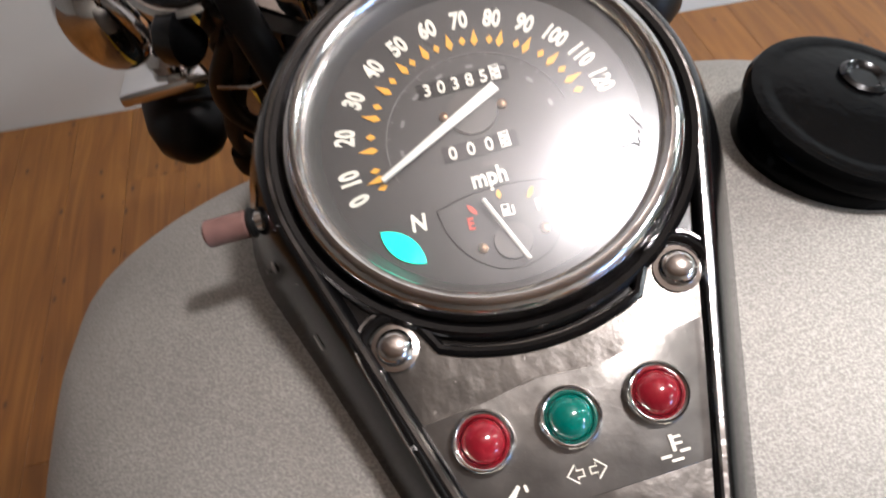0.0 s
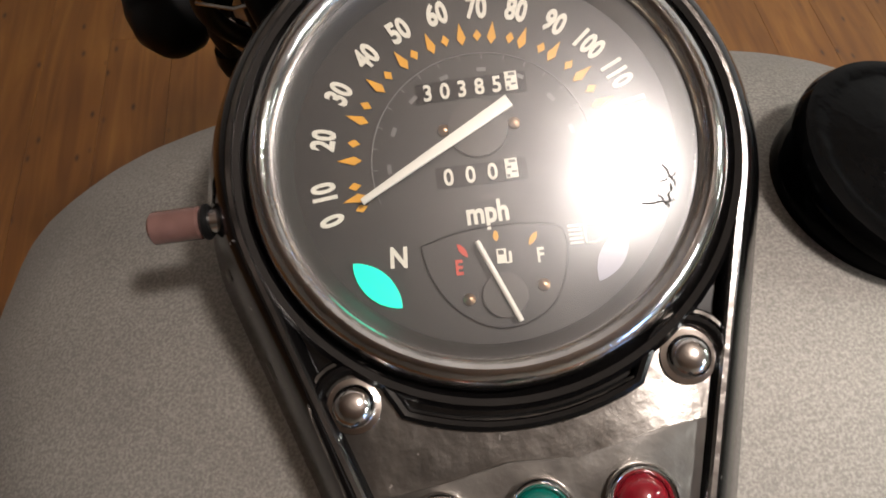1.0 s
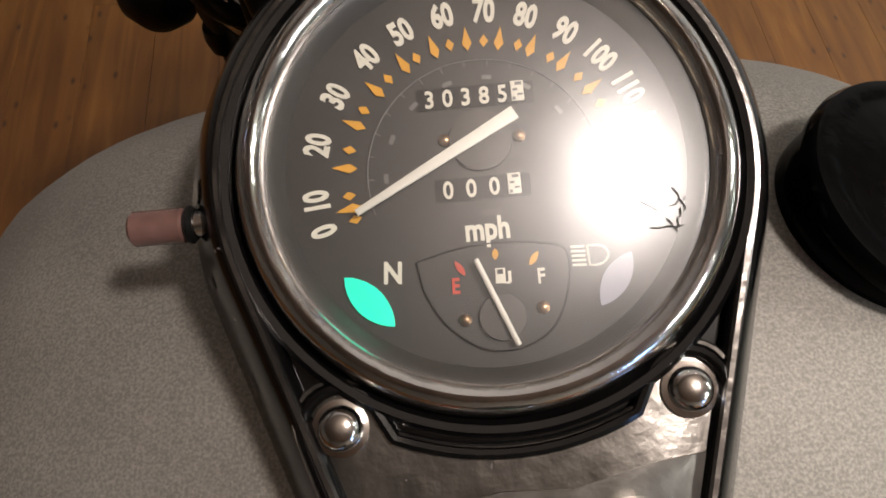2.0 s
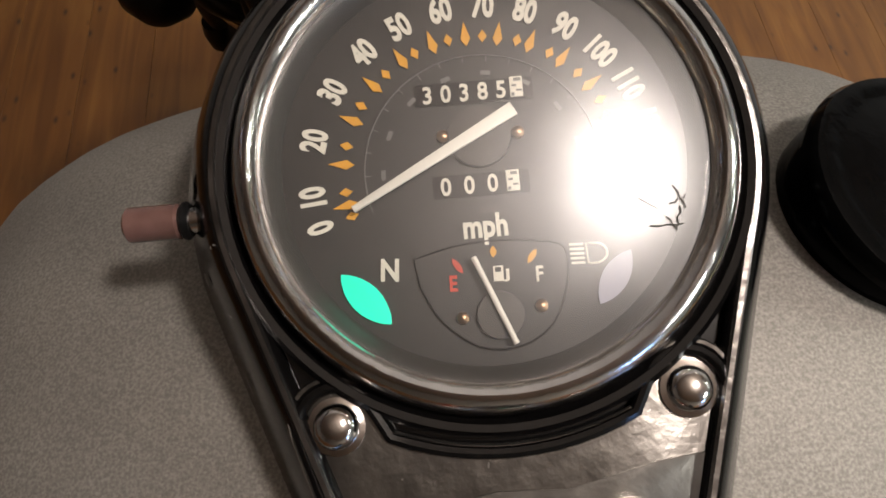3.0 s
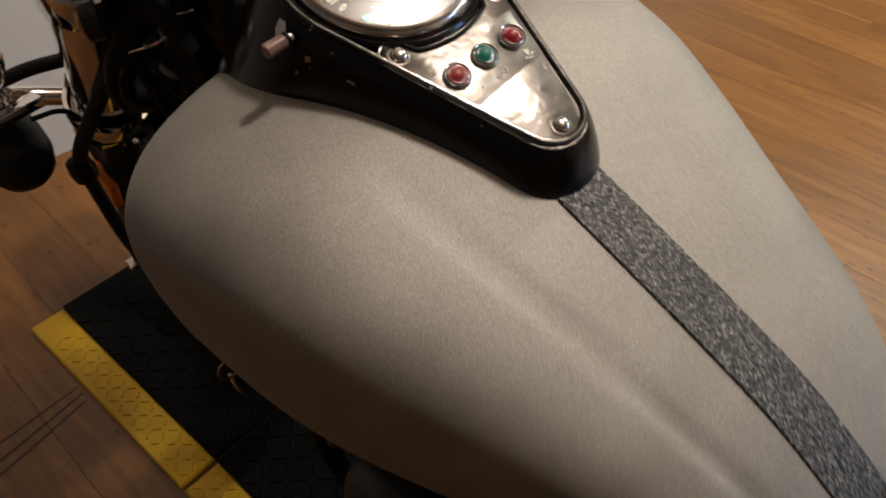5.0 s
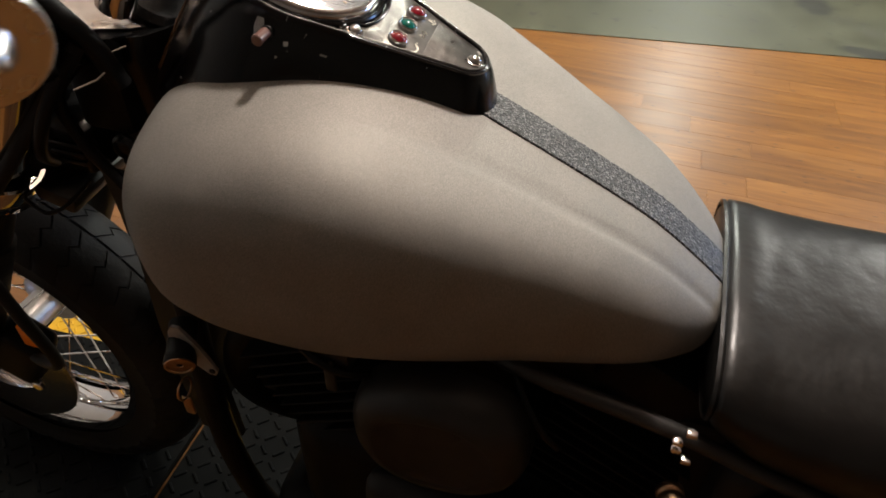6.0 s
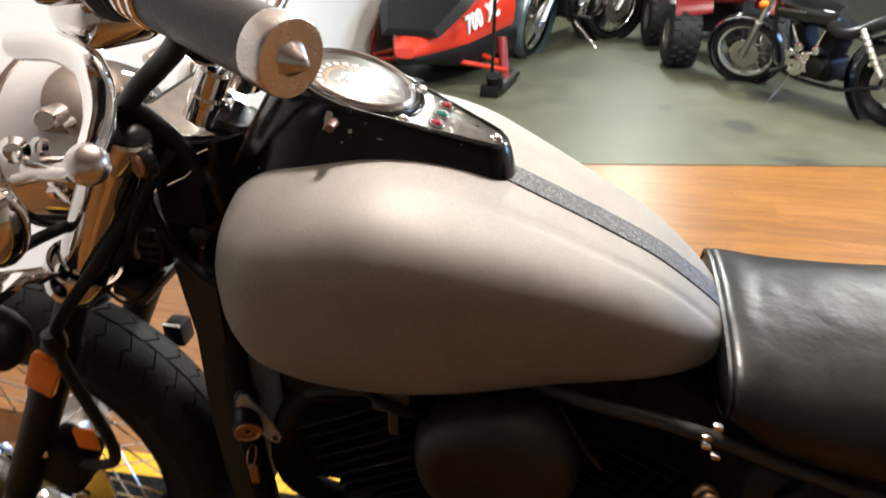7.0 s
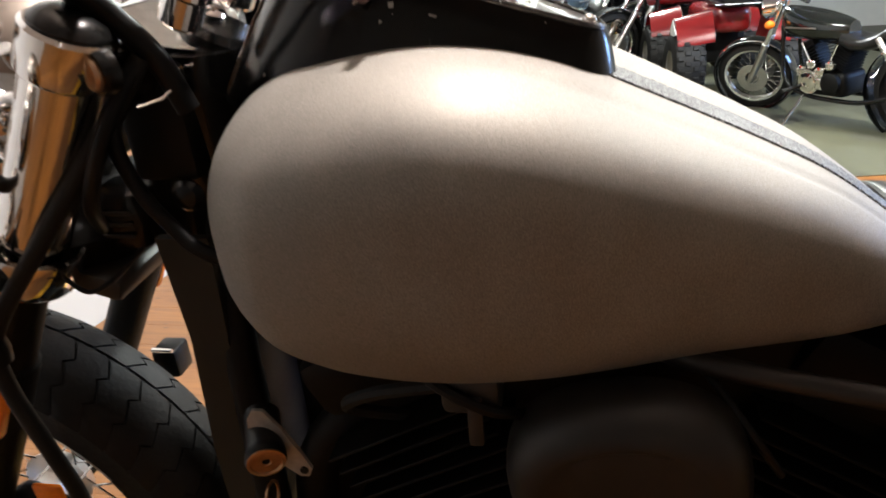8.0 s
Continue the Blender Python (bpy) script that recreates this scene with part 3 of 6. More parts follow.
def console_outline(big, small, n=96, squash=1.0, front=0.0):
    """The egg shape round two circles, from the tail round the side to the head."""
    (c1, r1), (c2, r2) = big, small
    d = (c1 - c2).length
    a = math.acos((r1 - r2) / d)
    pts = []
    na, nb, ns = 40, 20, 18
    for k in range(na + 1):
        t = math.pi / 2 - (math.pi - a) + (2 * math.pi - 2 * a) * k / na
        p = Vector((c1[0] + r1 * math.cos(t), c1[1] + r1 * math.sin(t)))
        p[1] += front * max(0.0, math.sin(t)) ** 1.5
        pts.append(p)
    q0 = Vector((c2[0] - r2 * math.sin(a), c2[1] - r2 * math.cos(a)))
    s0 = pts[-1]
    for k in range(1, ns):
        pts.append(s0.lerp(q0, k / ns))
    for k in range(nb + 1):
        t = math.pi / 2 + (math.pi - a) + 2 * a * k / nb
        pts.append(Vector((c2[0] + r2 * math.cos(t), c2[1] + r2 * math.sin(t))))
    e0, e1 = pts[-1], pts[0]
    for k in range(1, ns):
        pts.append(e0.lerp(e1, k / ns))
    return pts


def console_ring(t, inset=0.0, z=None):
    """t = 0 at the rim, 1 at the foot inside the tank."""
    f = t ** 0.8
    big = (BIG[0] + Vector((0, 0.014 * f)), BIG[1] - inset + 0.035 * f)
    small = (SMALL[0] + Vector((0, -0.010 * f)), SMALL[1] - inset + 0.0185 * f)
    pts = console_outline(big, small, front=-0.012 * t ** 1.3)
    out = []
    for p in pts:
        ahead = min(1, max(0, (p[1] + 0.08) / 0.30))
        out.append((p[0], p[1], (-(0.045 + 0.10 * ahead ** 1.2) * t) if z is None else z))
    return out


body_rings = [console_ring(t) for t in (1.0, 0.85, 0.7, 0.55, 0.4, 0.28, 0.16, 0.07, 0.02)]
body_rings += [console_ring(0, 0.0005, 0.0012), console_ring(0, 0.0022, 0.0026), console_ring(0, 0.0045, 0.0026), console_ring(0, 0.0062, 0.0010), console_ring(0, 0.0066, -0.0015)]
console = part("console", loft(body_rings), DASHBLACK, bike, "gloss black instrument console with worn edges", matrix=DASH)
# thin bright tube draws the rim's glint as well as its chips
rim_line = [Vector((*p[:2], 0.0021)) for p in console_ring(0, 0.0036, 0)]
part("worn_rim", tube(rim_line, 0.0013, 6, 0, True), WORNGLINT, console, "chipped console edge with a painted glint", matrix=DASH)

# reflex on the console's front edge, built as a thin chrome tube
head = max(range(96), key=lambda i: console_ring(0)[i][1] - (0.05 if console_ring(0)[i][0] > -0.03 else 0))
part("front_seam", tube([Vector(console_ring(t)[head]) + Vector((-0.0006, 0.0008, 0)) for t in np.linspace(0.08, 0.96, 12)], 0.0010, 6, 0), WORNCHROME, console, "bright reflex line built down the console front", matrix=DASH)

# bare spots where the paint has flaked beside the trip knob
def flank(i, t):
    a, b = console_ring(t)[int(i)], console_ring(t)[int(i) + 1]
    p = Vector(a).lerp(Vector(b), i - int(i))
    return p + Vector((p[0], p[1] - 0.09, 0.03)).normalized() * 0.0006


near = min(range(96), key=lambda i: abs(console_ring(0)[i][1] - 0.104) + (1 if console_ring(0)[i][0] > 0 else 0))
for shape in (((0.0, 0.06), (0.7, 0.05), (1.1, 0.10), (0.8, 0.16), (1.0, 0.21), (0.6, 0.24), (0.4, 0.17), (0.1, 0.13)),
              ((3.5, 0.17), (4.0, 0.16), (4.1, 0.20), (3.7, 0.21)), ((3.2, 0.30), (3.5, 0.31), (3.3, 0.335)), ((7.2, 0.20), (8.0, 0.205), (7.9, 0.225), (7.3, 0.22))):
    bm = bmesh.new()
    bm.faces.new([bm.verts.new(flank(near + u, t)) for u, t in shape])
    part("paint_chip", bm, WORNCHROME, console, "bare bright flake in the black paint", matrix=DASH)

# warning lamp panel
side = [(-0.0435 + 0.0097 * math.cos(radians(a)), 0.0330 + 0.0097 * math.sin(radians(a))) for a in range(196, 20, -16)]
arc = [(0.0745 * math.sin(radians(a)), 0.097 - 0.0745 * math.cos(radians(a))) for a in range(-24, 25, 4)]
tail = [(0.0265 * math.cos(radians(a)), -0.0505 + 0.0265 * math.sin(radians(a))) for a in range(-12, -169, -12)]
panel_line = side + arc + [(-x, y) for x, y in side[::-1]] + tail
panel = part("lamp_panel", prism(panel_line[::-1], -0.003, 0.0006, 0.0006), PANELMETAL, console, "worn dark metal panel for the warning lamps", matrix=DASH)
trim_pts = [Vector((x, y, 0.0012)) for x, y in panel_line]
part("panel_bead", tube(trim_pts, 0.0017, 8, 0, True), DASHBLACK, console, "black beaded panel edge", matrix=DASH)
# the panel edge gets its glint in colour too, over real chipping
out_pts = [Vector((x * 1.035, (y + 0.015) * 1.035 - 0.015, 0.0010)) for x, y in panel_line]
part("panel_worn_edge", tube(out_pts, 0.0009, 6, 0, True), WORNGLINT, console, "chipped panel edge with a painted glint", matrix=DASH)


film_line = [(-0.0438, 0.0085), (-0.036, -0.0235), (0.0365, -0.0205), (0.0462, 0.0175), (0.034, 0.0165), (0.012, 0.0120), (-0.006, 0.0135), (-0.022, 0.0105)]
part("label_film", prism(film_line, 0.0006, 0.0009, 0.0002), LABELFILM, panel, "paler worn label film round the lamps", matrix=DASH)


def dash_at(x, y, z=0.0):
    return DASH @ Matrix.Translation((x, y, z))


DOME = [(0.0076, 0.0), (0.0080, 0.0008), (0.0064, 0.0012), (0.0062, 0.0022), (0.0054, 0.0038), (0.0036, 0.0050), (0, 0.0056)]
for x, y in ((-0.0435, 0.0330), (0.0440, 0.0330), (0.0, -0.0655)):
    part("panel_screw", lathe([(r * 0.9, z) for r, z in DOME], 24, dash_at(x, y, 0.0006)), WORNCHROME, console, "domed chrome screw")
for x, colour, label in ((-0.0255, REDJEWEL, "red"), (0.0, GREENJEWEL, "green"), (0.0255, REDJEWEL, "red")):
    ring = part("warning_lamp", lathe([(0.0090, 0.0006), (0.0092, 0.0028), (0.0088, 0.0042), (0.0080, 0.0050), (0.0072, 0.0046), (0.0066, 0.0034), (0.0064, 0.0026)], 40, dash_at(x, 0)),
                CHROME, console, "warning lamp with chrome ring and %s jewel" % label)
    part("jewel", lathe([(0.0064, 0.0028), (0.0058, 0.0044), (0.0045, 0.0058), (0.0026, 0.0067), (0.0010, 0.0071), (0, 0.0072)], 28, dash_at(x, 0)), colour, ring, "domed %s jewel lens" % label)

# printed symbols below the lamps: oil can, double arrow, gauge mark
Z = 0.0011


def dprism(name, pts, material, parent, z=Z, h=0.0003, label=""):
    return part(name, prism(pts, z, z + h), material, parent, label, smooth=False, matrix=DASH)


dprism("oil_symbol", [(-0.0310, -0.0150), (-0.0300, -0.0172), (-0.0255, -0.0180), (-0.0232, -0.0166), (-0.0196, -0.0136), (-0.0190, -0.0144), (-0.0222, -0.0186), (-0.0244, -0.0196), (-0.0306, -0.0190), (-0.0318, -0.0166)], DIALWHITE, panel, label="white oil can symbol")
dprism("oil_symbol", [(-0.0334, -0.0150), (-0.0318, -0.0144), (-0.0312, -0.0152), (-0.0322, -0.0160)], DIALWHITE, panel)
dprism("oil_symbol", [(-0.0180, -0.0142), (-0.0172, -0.0142), (-0.0170, -0.0160), (-0.0178, -0.0162)], DIALWHITE, panel)
for s in (-1, 1):
    arrow = [(s * 0.0010, -0.0143), (s * 0.0028, -0.0143), (s * 0.0028, -0.0126), (s * 0.0056, -0.0152), (s * 0.0028, -0.0178), (s * 0.0028, -0.0161), (s * 0.0010, -0.0161)]
    part("arrow_symbol", tube([Vector((x, y, Z)) for x, y in arrow], 0.00034, 5, 0, True), DIALWHITE, panel, "white arrow outline", matrix=DASH)
for w, h, x, y in ((0.0011, 0.0046, 0.0250, -0.0140), (0.0022, 0.0007, 0.0266, -0.0126), (0.0022, 0.0007, 0.0266, -0.0144), (0.0030, 0.0008, 0.0222, -0.0172), (0.0030, 0.0008, 0.0278, -0.0166), (0.0034, 0.0007, 0.0250, -0.0186)):
    part("gauge_symbol", box((w, h, 0.0003)), DIALWHITE, panel, "", False, dash_at(x, y, Z))

# speedometer
DC = Vector((0.0005, 0.0965))
dm = dash_at(DC[0], DC[1])
speedo = part("speedometer", lathe([(0.0705, -0.004), (0.0705, 0.0018), (0.0690, 0.0034), (0.0672, 0.0030), (0.0664, 0.0012), (0.0655, 0.0004)], 96, dm), DASHBLACK, bike, "round chrome-rimmed speedometer")
part("bezel", lathe([(0.0655, -0.002), (0.0653, 0.0030), (0.0640, 0.0066), (0.0618, 0.0088), (0.0598, 0.0092), (0.0580, 0.0080), (0.0572, 0.0062), (0.0570, 0.0030)], 96, dm), WORNCHROME, speedo, "worn chrome bezel")
part("inner_wall", lathe([(0.0570, 0.0048), (0.0545, 0.0020), (0.0530, -0.0015)], 96, dm), DIALWELL, speedo, "grey sloping ring under the glass")
FZ = -0.0012
part("dial_face", lathe([(0.0532, FZ - 0.001), (0.0532, FZ), (0, FZ)], 96, dm), DIALBLACK, speedo, "black dial face")
glass = part("cover_glass", lathe([(0.0573, 0.0050), (0.050, 0.0064), (0.038, 0.0078), (0.022, 0.0088), (0.009, 0.0092), (0, 0.00925)], 96, dm), GLASS, speedo, "clear scuffed domed cover")
glass.visible_shadow = False
PZ = FZ + 0.0003


def on_dial(x, y, turn=0.0, z=PZ):
    return DASH @ Matrix.Translation((x, y, z)) @ Matrix.Rotation(radians(turn), 4, "Z")


DIALC = Vector((0.0, 0.0945))
ANGLE = [194.4, 184.1, 164.3, 146, 128.8, 113.6, 98.3, 83.6, 68.8, 54.0, 39.3, 24.5, 9.5]
FIVES = [189.5, 172.3, 153.2, 135.9, 119.8, 105.2, 90.9, 77.1, 63.2, 48.3, 32.3, 17]
for i, a in enumerate(ANGLE):
    d = Vector((math.cos(radians(a)), math.sin(radians(a))))
    p = DIALC + d * 0.0446
    part("numeral", words(str(i * 10), 0.0092 if i < 10 else 0.0086, on_dial(p[0], p[1], a - 90), 0.0002, 0.66, 0.00036), DIALWHITE, speedo, smooth=False)
    n = Vector((-d[1], d[0]))
    q = DIALC + d * 0.0362
    dia = [q - d * 0.0018, q + n * 0.0012, q + d * 0.0018, q - n * 0.0012]
    part("tick_mark", prism([tuple(k) for k in dia][::-1], PZ, PZ + 0.0003), DIALYELLOW, speedo, smooth=False, matrix=DASH)
    if i < 12:
        b = radians(FIVES[i])
        d = Vector((math.cos(b), math.sin(b)))
        n = Vector((-d[1], d[0]))
        q = DIALC + d * 0.0369
        kite = [q - d * 0.0033, q + n * 0.0013 - d * 0.0012, q + d * 0.0036, q - n * 0.0013 - d * 0.0012]
        part("tick_mark", prism([tuple(k) for k in kite][::-1], PZ, PZ + 0.0003), DIALYELLOW, speedo, smooth=False, matrix=DASH)
arc_pts = [Vector((DIALC[0] + 0.0309 * math.cos(radians(a)), DIALC[1] + 0.0309 * math.sin(radians(a)), PZ)) for a in range(8, 197, 4)]
part("inner_scale", tube(arc_pts, 0.00018, 4, 0), DIALGREY, speedo, "thin grey inner scale", matrix=DASH)
for a in range(10, 196, 12):
    d = Vector((math.cos(radians(a)), math.sin(radians(a))))
    p, q = DIALC + d * 0.0309, DIALC + d * 0.0292
    part("inner_tick", rod((p[0], p[1], PZ), (q[0], q[1], PZ), 0.00016, 5), DIALGREY, speedo, matrix=DASH)
    if a % 24 == 10:
        r = DIALC + d * 0.0260
        part("inner_bar", box((0.0026, 0.0012, 0.0002), bevel=0), DIALGREY, speedo, smooth=False, matrix=on_dial(r[0], r[1], a - 90))
# counters
for y, digits, x0, w in ((0.1153, "30385", -0.0124, 0.0049), (0.0902, "000", -0.0101, 0.0061)):
    n = len(digits)
    win = part("counter_window", box((w * n + 0.0070, 0.0062, 0.0004), (0, 0, 0)), BLACKPLASTIC, speedo, "recessed counter window", False, on_dial(x0 + w * n / 2, y, -1.5, FZ))
    for k, c in enumerate(digits):
        part("digit", words(c, 0.0066, on_dial(x0 + w * k, y - 0.0001 * k, -1.5, PZ + 0.0002), 0.0002, 0.88, 0.00012), DIALWHITE, win, smooth=False)
    xe = x0 + w * n - 0.0008
    part("digit_wheel", box((0.0034, 0.0056, 0.0004), bevel=0.0001), DIALWHITE, win, "white tenths wheel between digits", False, on_dial(xe, y + 0.0002, -1.5, PZ + 0.0002))
    for u, v, a, b in ((0.0004, 0.0019, 0.0018, 0.0008), (-0.0006, 0.0003, 0.0012, 0.0006), (0.0006, -0.0011, 0.0014, 0.0005), (-0.0011, -0.0021, 0.0008, 0.0008)):
        part("digit_half", box((a, b, 0.0002)), DIALGREY, win, "", False, on_dial(xe + u, y + 0.0002 + v, -1.5, PZ + 0.0005))
part("unit_text", words("mph", 0.0084, on_dial(-0.0011, 0.0790, -1), 0.0002, 0.80, 0.00026), DIALWHITE, speedo, smooth=False)
part("unit_bar", box((0.0052, 0.0016, 0.0002)), DIALHUB, speedo, "", False, on_dial(0.0005, 0.0835))
part("neutral_text", words("N", 0.0078, on_dial(-0.0268, 0.0701, -6), 0.0002, 0.85, 0.00026), DIALWHITE, speedo, smooth=False)


def lens_shape(a, b, r):
    """A pointed oval from a to b."""
    a, b = Vector(a), Vector(b)
    d = (b - a)
    n = Vector((-d[1], d[0])).normalized()
    up = [a + d * t + n * r * math.sin(math.pi * t) ** 0.75 for t in [k / 12 for k in range(13)]]
    return [tuple(p) for p in up] + [tuple(a + d * t - n * r * math.sin(math.pi * t) ** 0.75) for t in [1 - k / 12 for k in range(1, 12)]]


part("neutral_lamp", prism(lens_shape((-0.0394, 0.0706), (-0.0276, 0.0566), 0.0038)[::-1], PZ, PZ + 0.0006, 0.0002), GREENGLOW, speedo, "lit green neutral lamp", matrix=DASH)
part("beam_lamp", prism(lens_shape((0.0352, 0.0690), (0.0256, 0.0560), 0.0034)[::-1], PZ, PZ + 0.0003), BLUEDIM, speedo, "unlit high beam lamp", matrix=DASH)
for k in range(5):
    part("beam_mark", box((0.0036, 0.0006, 0.0002)), DIALWHITE, speedo, "", False, on_dial(0.0215, 0.0719 - 0.0012 * k, -4))
beam = [Vector((0.0240, 0.0719, PZ)), Vector((0.0240, 0.0667, PZ))] + [Vector((0.0258 + 0.0034 * math.cos(a), 0.0692 + 0.0026 * math.sin(a), PZ)) for a in np.linspace(-1.57, 1.57, 11)]
part("beam_outline", tube(beam, 0.0003, 5, 0, True), DIALWHITE, speedo, matrix=DASH)
# fuel gauge inset
FG = [(-0.0205, 0.0725), (-0.010, 0.0748), (0.002, 0.0752), (0.012, 0.0740), (0.0185, 0.0715), (0.0180, 0.0620), (0.0130, 0.0520), (0.004, 0.0475), (-0.006, 0.0485), (-0.015, 0.0560), (-0.0195, 0.0650)]
part("gauge_outline", tube([(x, y, PZ) for x, y in FG], 0.0003, 5, 3, True), BLACKPLASTIC, speedo, "recessed fuel gauge outline", matrix=DASH)
part("gauge_hub", lathe([(0.0062, PZ), (0.0060, PZ + 0.0012), (0, PZ + 0.0014)], 28, dash_at(0.0002, 0.0560)), DIALHUB, speedo)
part("gauge_needle", rod((-0.0052, 0.0712, PZ + 0.0024), (0.0032, 0.0484, PZ + 0.0024), 0.00075, 8), NEEDLE, speedo, "white fuel needle", matrix=DASH)
part("empty_letter", words("E", 0.0056, on_dial(-0.0110, 0.0650, -3), 0.0002, 0.8, 0.00016), DIALRED, speedo, "", False)
part("full_letter", words("F", 0.0056, on_dial(0.0112, 0.0652, -3), 0.0002, 0.8, 0.00012), DIALWHITE, speedo, "", False)
for (x, y), (u, v), c in (((-0.0082, 0.0676), (-0.0106, 0.0716), DIALRED), ((0.0, 0.0708), (0.0002, 0.0738), DIALYELLOW), ((0.0086, 0.0684), (0.0112, 0.0718), DIALYELLOW)):
    part("gauge_mark", prism(lens_shape((x, y), (u, v), 0.0008)[::-1], PZ, PZ + 0.0003), c, speedo, smooth=False, matrix=DASH)
part("pump_symbol", join(box((0.0026, 0.0040, 0.0002), (0, 0, 0)), box((0.0008, 0.0030, 0.0002), (0.0024, -0.0004, 0)), box((0.0012, 0.0005, 0.0002), (0.0018, -0.0019, 0))), DIALWHITE, speedo, "", False, on_dial(0.0008, 0.0666, -3))
part("pump_window", box((0.0015, 0.0012, 0.0002)), DIALBLACK, speedo, "", False, on_dial(0.0008, 0.0676, -3, PZ + 0.0002))
for x, y in ((-0.0095, 0.0562), (0.0108, 0.0572), (-0.0095, 0.1040), (0.0102, 0.1030)):
    part("dial_screw", lathe([(0.0017, PZ), (0.0016, PZ + 0.0008), (0.0009, PZ + 0.0013), (0, PZ + 0.0014)], 14, dash_at(x, y)), BRASS, speedo)
part("needle_hub", lathe([(0.0084, PZ), (0.0082, PZ + 0.0014), (0, PZ + 0.0018)], 36, dash_at(0.0, 0.1030)), DIALHUB, speedo, "brown-grey needle hub")
nd = Vector((0.0440, 0.0222)).normalized()
nn = Vector((-nd[1], nd[0]))
p, q = Vector((-0.0344, 0.0866)), Vector((0.0096, 0.1088))
part("needle", prism([tuple(p + nn * 0.0009), tuple(p - nn * 0.0009), tuple(q - nn * 0.0019), tuple(q + nn * 0.0019)], PZ + 0.0026, PZ + 0.0034, 0.0002), NEEDLE, speedo, "white speed needle at rest", matrix=DASH)

# scuffs on the clear cover
for a, b, r in (((0.0460, 0.0829), (0.0486, 0.0768), 0.00030), ((0.0491, 0.0803), (0.0446, 0.0784), 0.00024), ((0.0389, 0.0733), (0.0476, 0.0732), 0.00030),
                ((0.0358, 0.0811), (0.0416, 0.0773), 0.00018), ((0.0434, 0.0752), (0.0457, 0.0714), 0.00028), ((0.0472, 0.0775), (0.0452, 0.0722), 0.00034)):
    pts = []
    for k in range(5):
        q = Vector(a).lerp(Vector(b), k / 4) + Vector((0.0003, -0.0002)) * ((k % 2) * 2 - 1)
        pts.append(Vector((q[0], q[1], 0.0100 - 0.0043 * ((q - DC).length / 0.0573) ** 2.2)))
    part("cover_scratch", tube(pts, r * 0.6, 5, 0), DIALHUB, glass, "dark scratch in the clear cover", matrix=DASH)

# trip reset knob on the console's side
kb = part("trip_knob", rod((-0.0830, 0.0915, -0.012), (-0.0985, 0.0920, -0.0125), 0.0050, 20), PINKCAP, console, "faded pink rubber trip knob", matrix=DASH)
part("knob_shaft", rod((-0.066, 0.0912, -0.0118), (-0.084, 0.0916, -0.012), 0.0036, 14), WORNCHROME, kb, matrix=DASH)
part("knob_collar", rod((-0.0832, 0.0915, -0.012), (-0.0805, 0.0914, -0.012), 0.0054, 18), BLACKPLASTIC, kb, matrix=DASH)

# ---- the motorcycle: seat and rear ----
SY = [-1.05, -0.90, -0.75, -0.60, -0.50, -0.42, -0.37, -0.340, -0.326, -0.320]
S_W = [0.12, 0.142, 0.158, 0.165, 0.165, 0.162, 0.158, 0.152, 0.145, 0.132]
S_T = [0.86, 0.822, 0.785, 0.760, 0.750, 0.747, 0.748, 0.750, 0.747, 0.738]
S_B = [0.70, 0.655, 0.622, 0.600, 0.606, 0.620, 0.636, 0.656, 0.668, 0.678]
fw, ft, fb = (curve_through(SY, v) for v in (S_W, S_T, S_B))
rings = []
for k in range(44):
    y = SY[0] + (SY[-1] - SY[0]) * (1 - (1 - k / 43) ** 1.6)
    w, zt, zb = fw(y), ft(y), fb(y)
    zm, ring = (zt * 0.48 + zb * 0.52), []
    for j in range(56):
        a = 2 * math.pi * j / 56
        c, s = math.cos(a), math.sin(a)
        p = 2.25 if s >= 0 else 3.4
        dip = 0.003 * s ** 4 if s > 0 else 0
        x = math.copysign(abs(c) ** (2 / p), c) * w * (1 if s >= 0 else 1 - 0.10 * abs(s))
        ring.append((x, y, zm + math.copysign(abs(s) ** (2 / p), s) * ((zt - zm) if s >= 0 else (zm - zb)) - dip))
    rings.append(ring)
seat = part("seat", loft(rings), LEATHER, bike, "creased black leather saddle")
pipe_ring = [Vector(p) + Vector((0, 0.002, 0)) for p in rings[-3]]
part("seat_piping", tube(pipe_ring, 0.0035, 6, 0, True), LEATHER, seat, "raised seam at the front of the saddle")
fend = [[(x * 1.0, y, z) for x, z in ((-0.15, zb - 0.22), (-0.155, zb - 0.1), (-0.15, zb + 0.03), (0.15, zb + 0.03), (0.155, zb - 0.1), (0.15, zb - 0.22))] for y, zb in ((-0.36, 0.60), (-0.45, 0.60), (-0.6, 0.60), (-0.8, 0.62), (-1.0, 0.68))]
bm = loft(fend)
bmesh.ops.bevel(bm, geom=bm.edges[:], offset=0.02, segments=3, affect="EDGES", profile=0.5)
part("side_cover", bm, SIDEPAINT, bike, "satin dark grey side cover under the saddle")
part("frame_rail", tube([(-0.10, -0.06, 0.705), (-0.137, -0.15, 0.693), (-0.145, -0.30, 0.668), (-0.150, -0.45, 0.625), (-0.14, -0.75, 0.55)], 0.0085, 12), COVERMETAL, bike, "grey painted frame rail")
part("frame_rail", tube([(0.10, -0.06, 0.705), (0.137, -0.15, 0.693), (0.145, -0.30, 0.668), (0.150, -0.45, 0.625), (0.14, -0.75, 0.55)], 0.010, 12), COVERMETAL, bike, "grey painted frame rail")
part("frame_backbone", tube([(0, 0.24, 0.82), (0, 0.1, 0.74), (0, -0.2, 0.68), (0, -0.45, 0.60)], 0.028, 14), FRAMEBLACK, bike, "black frame backbone")
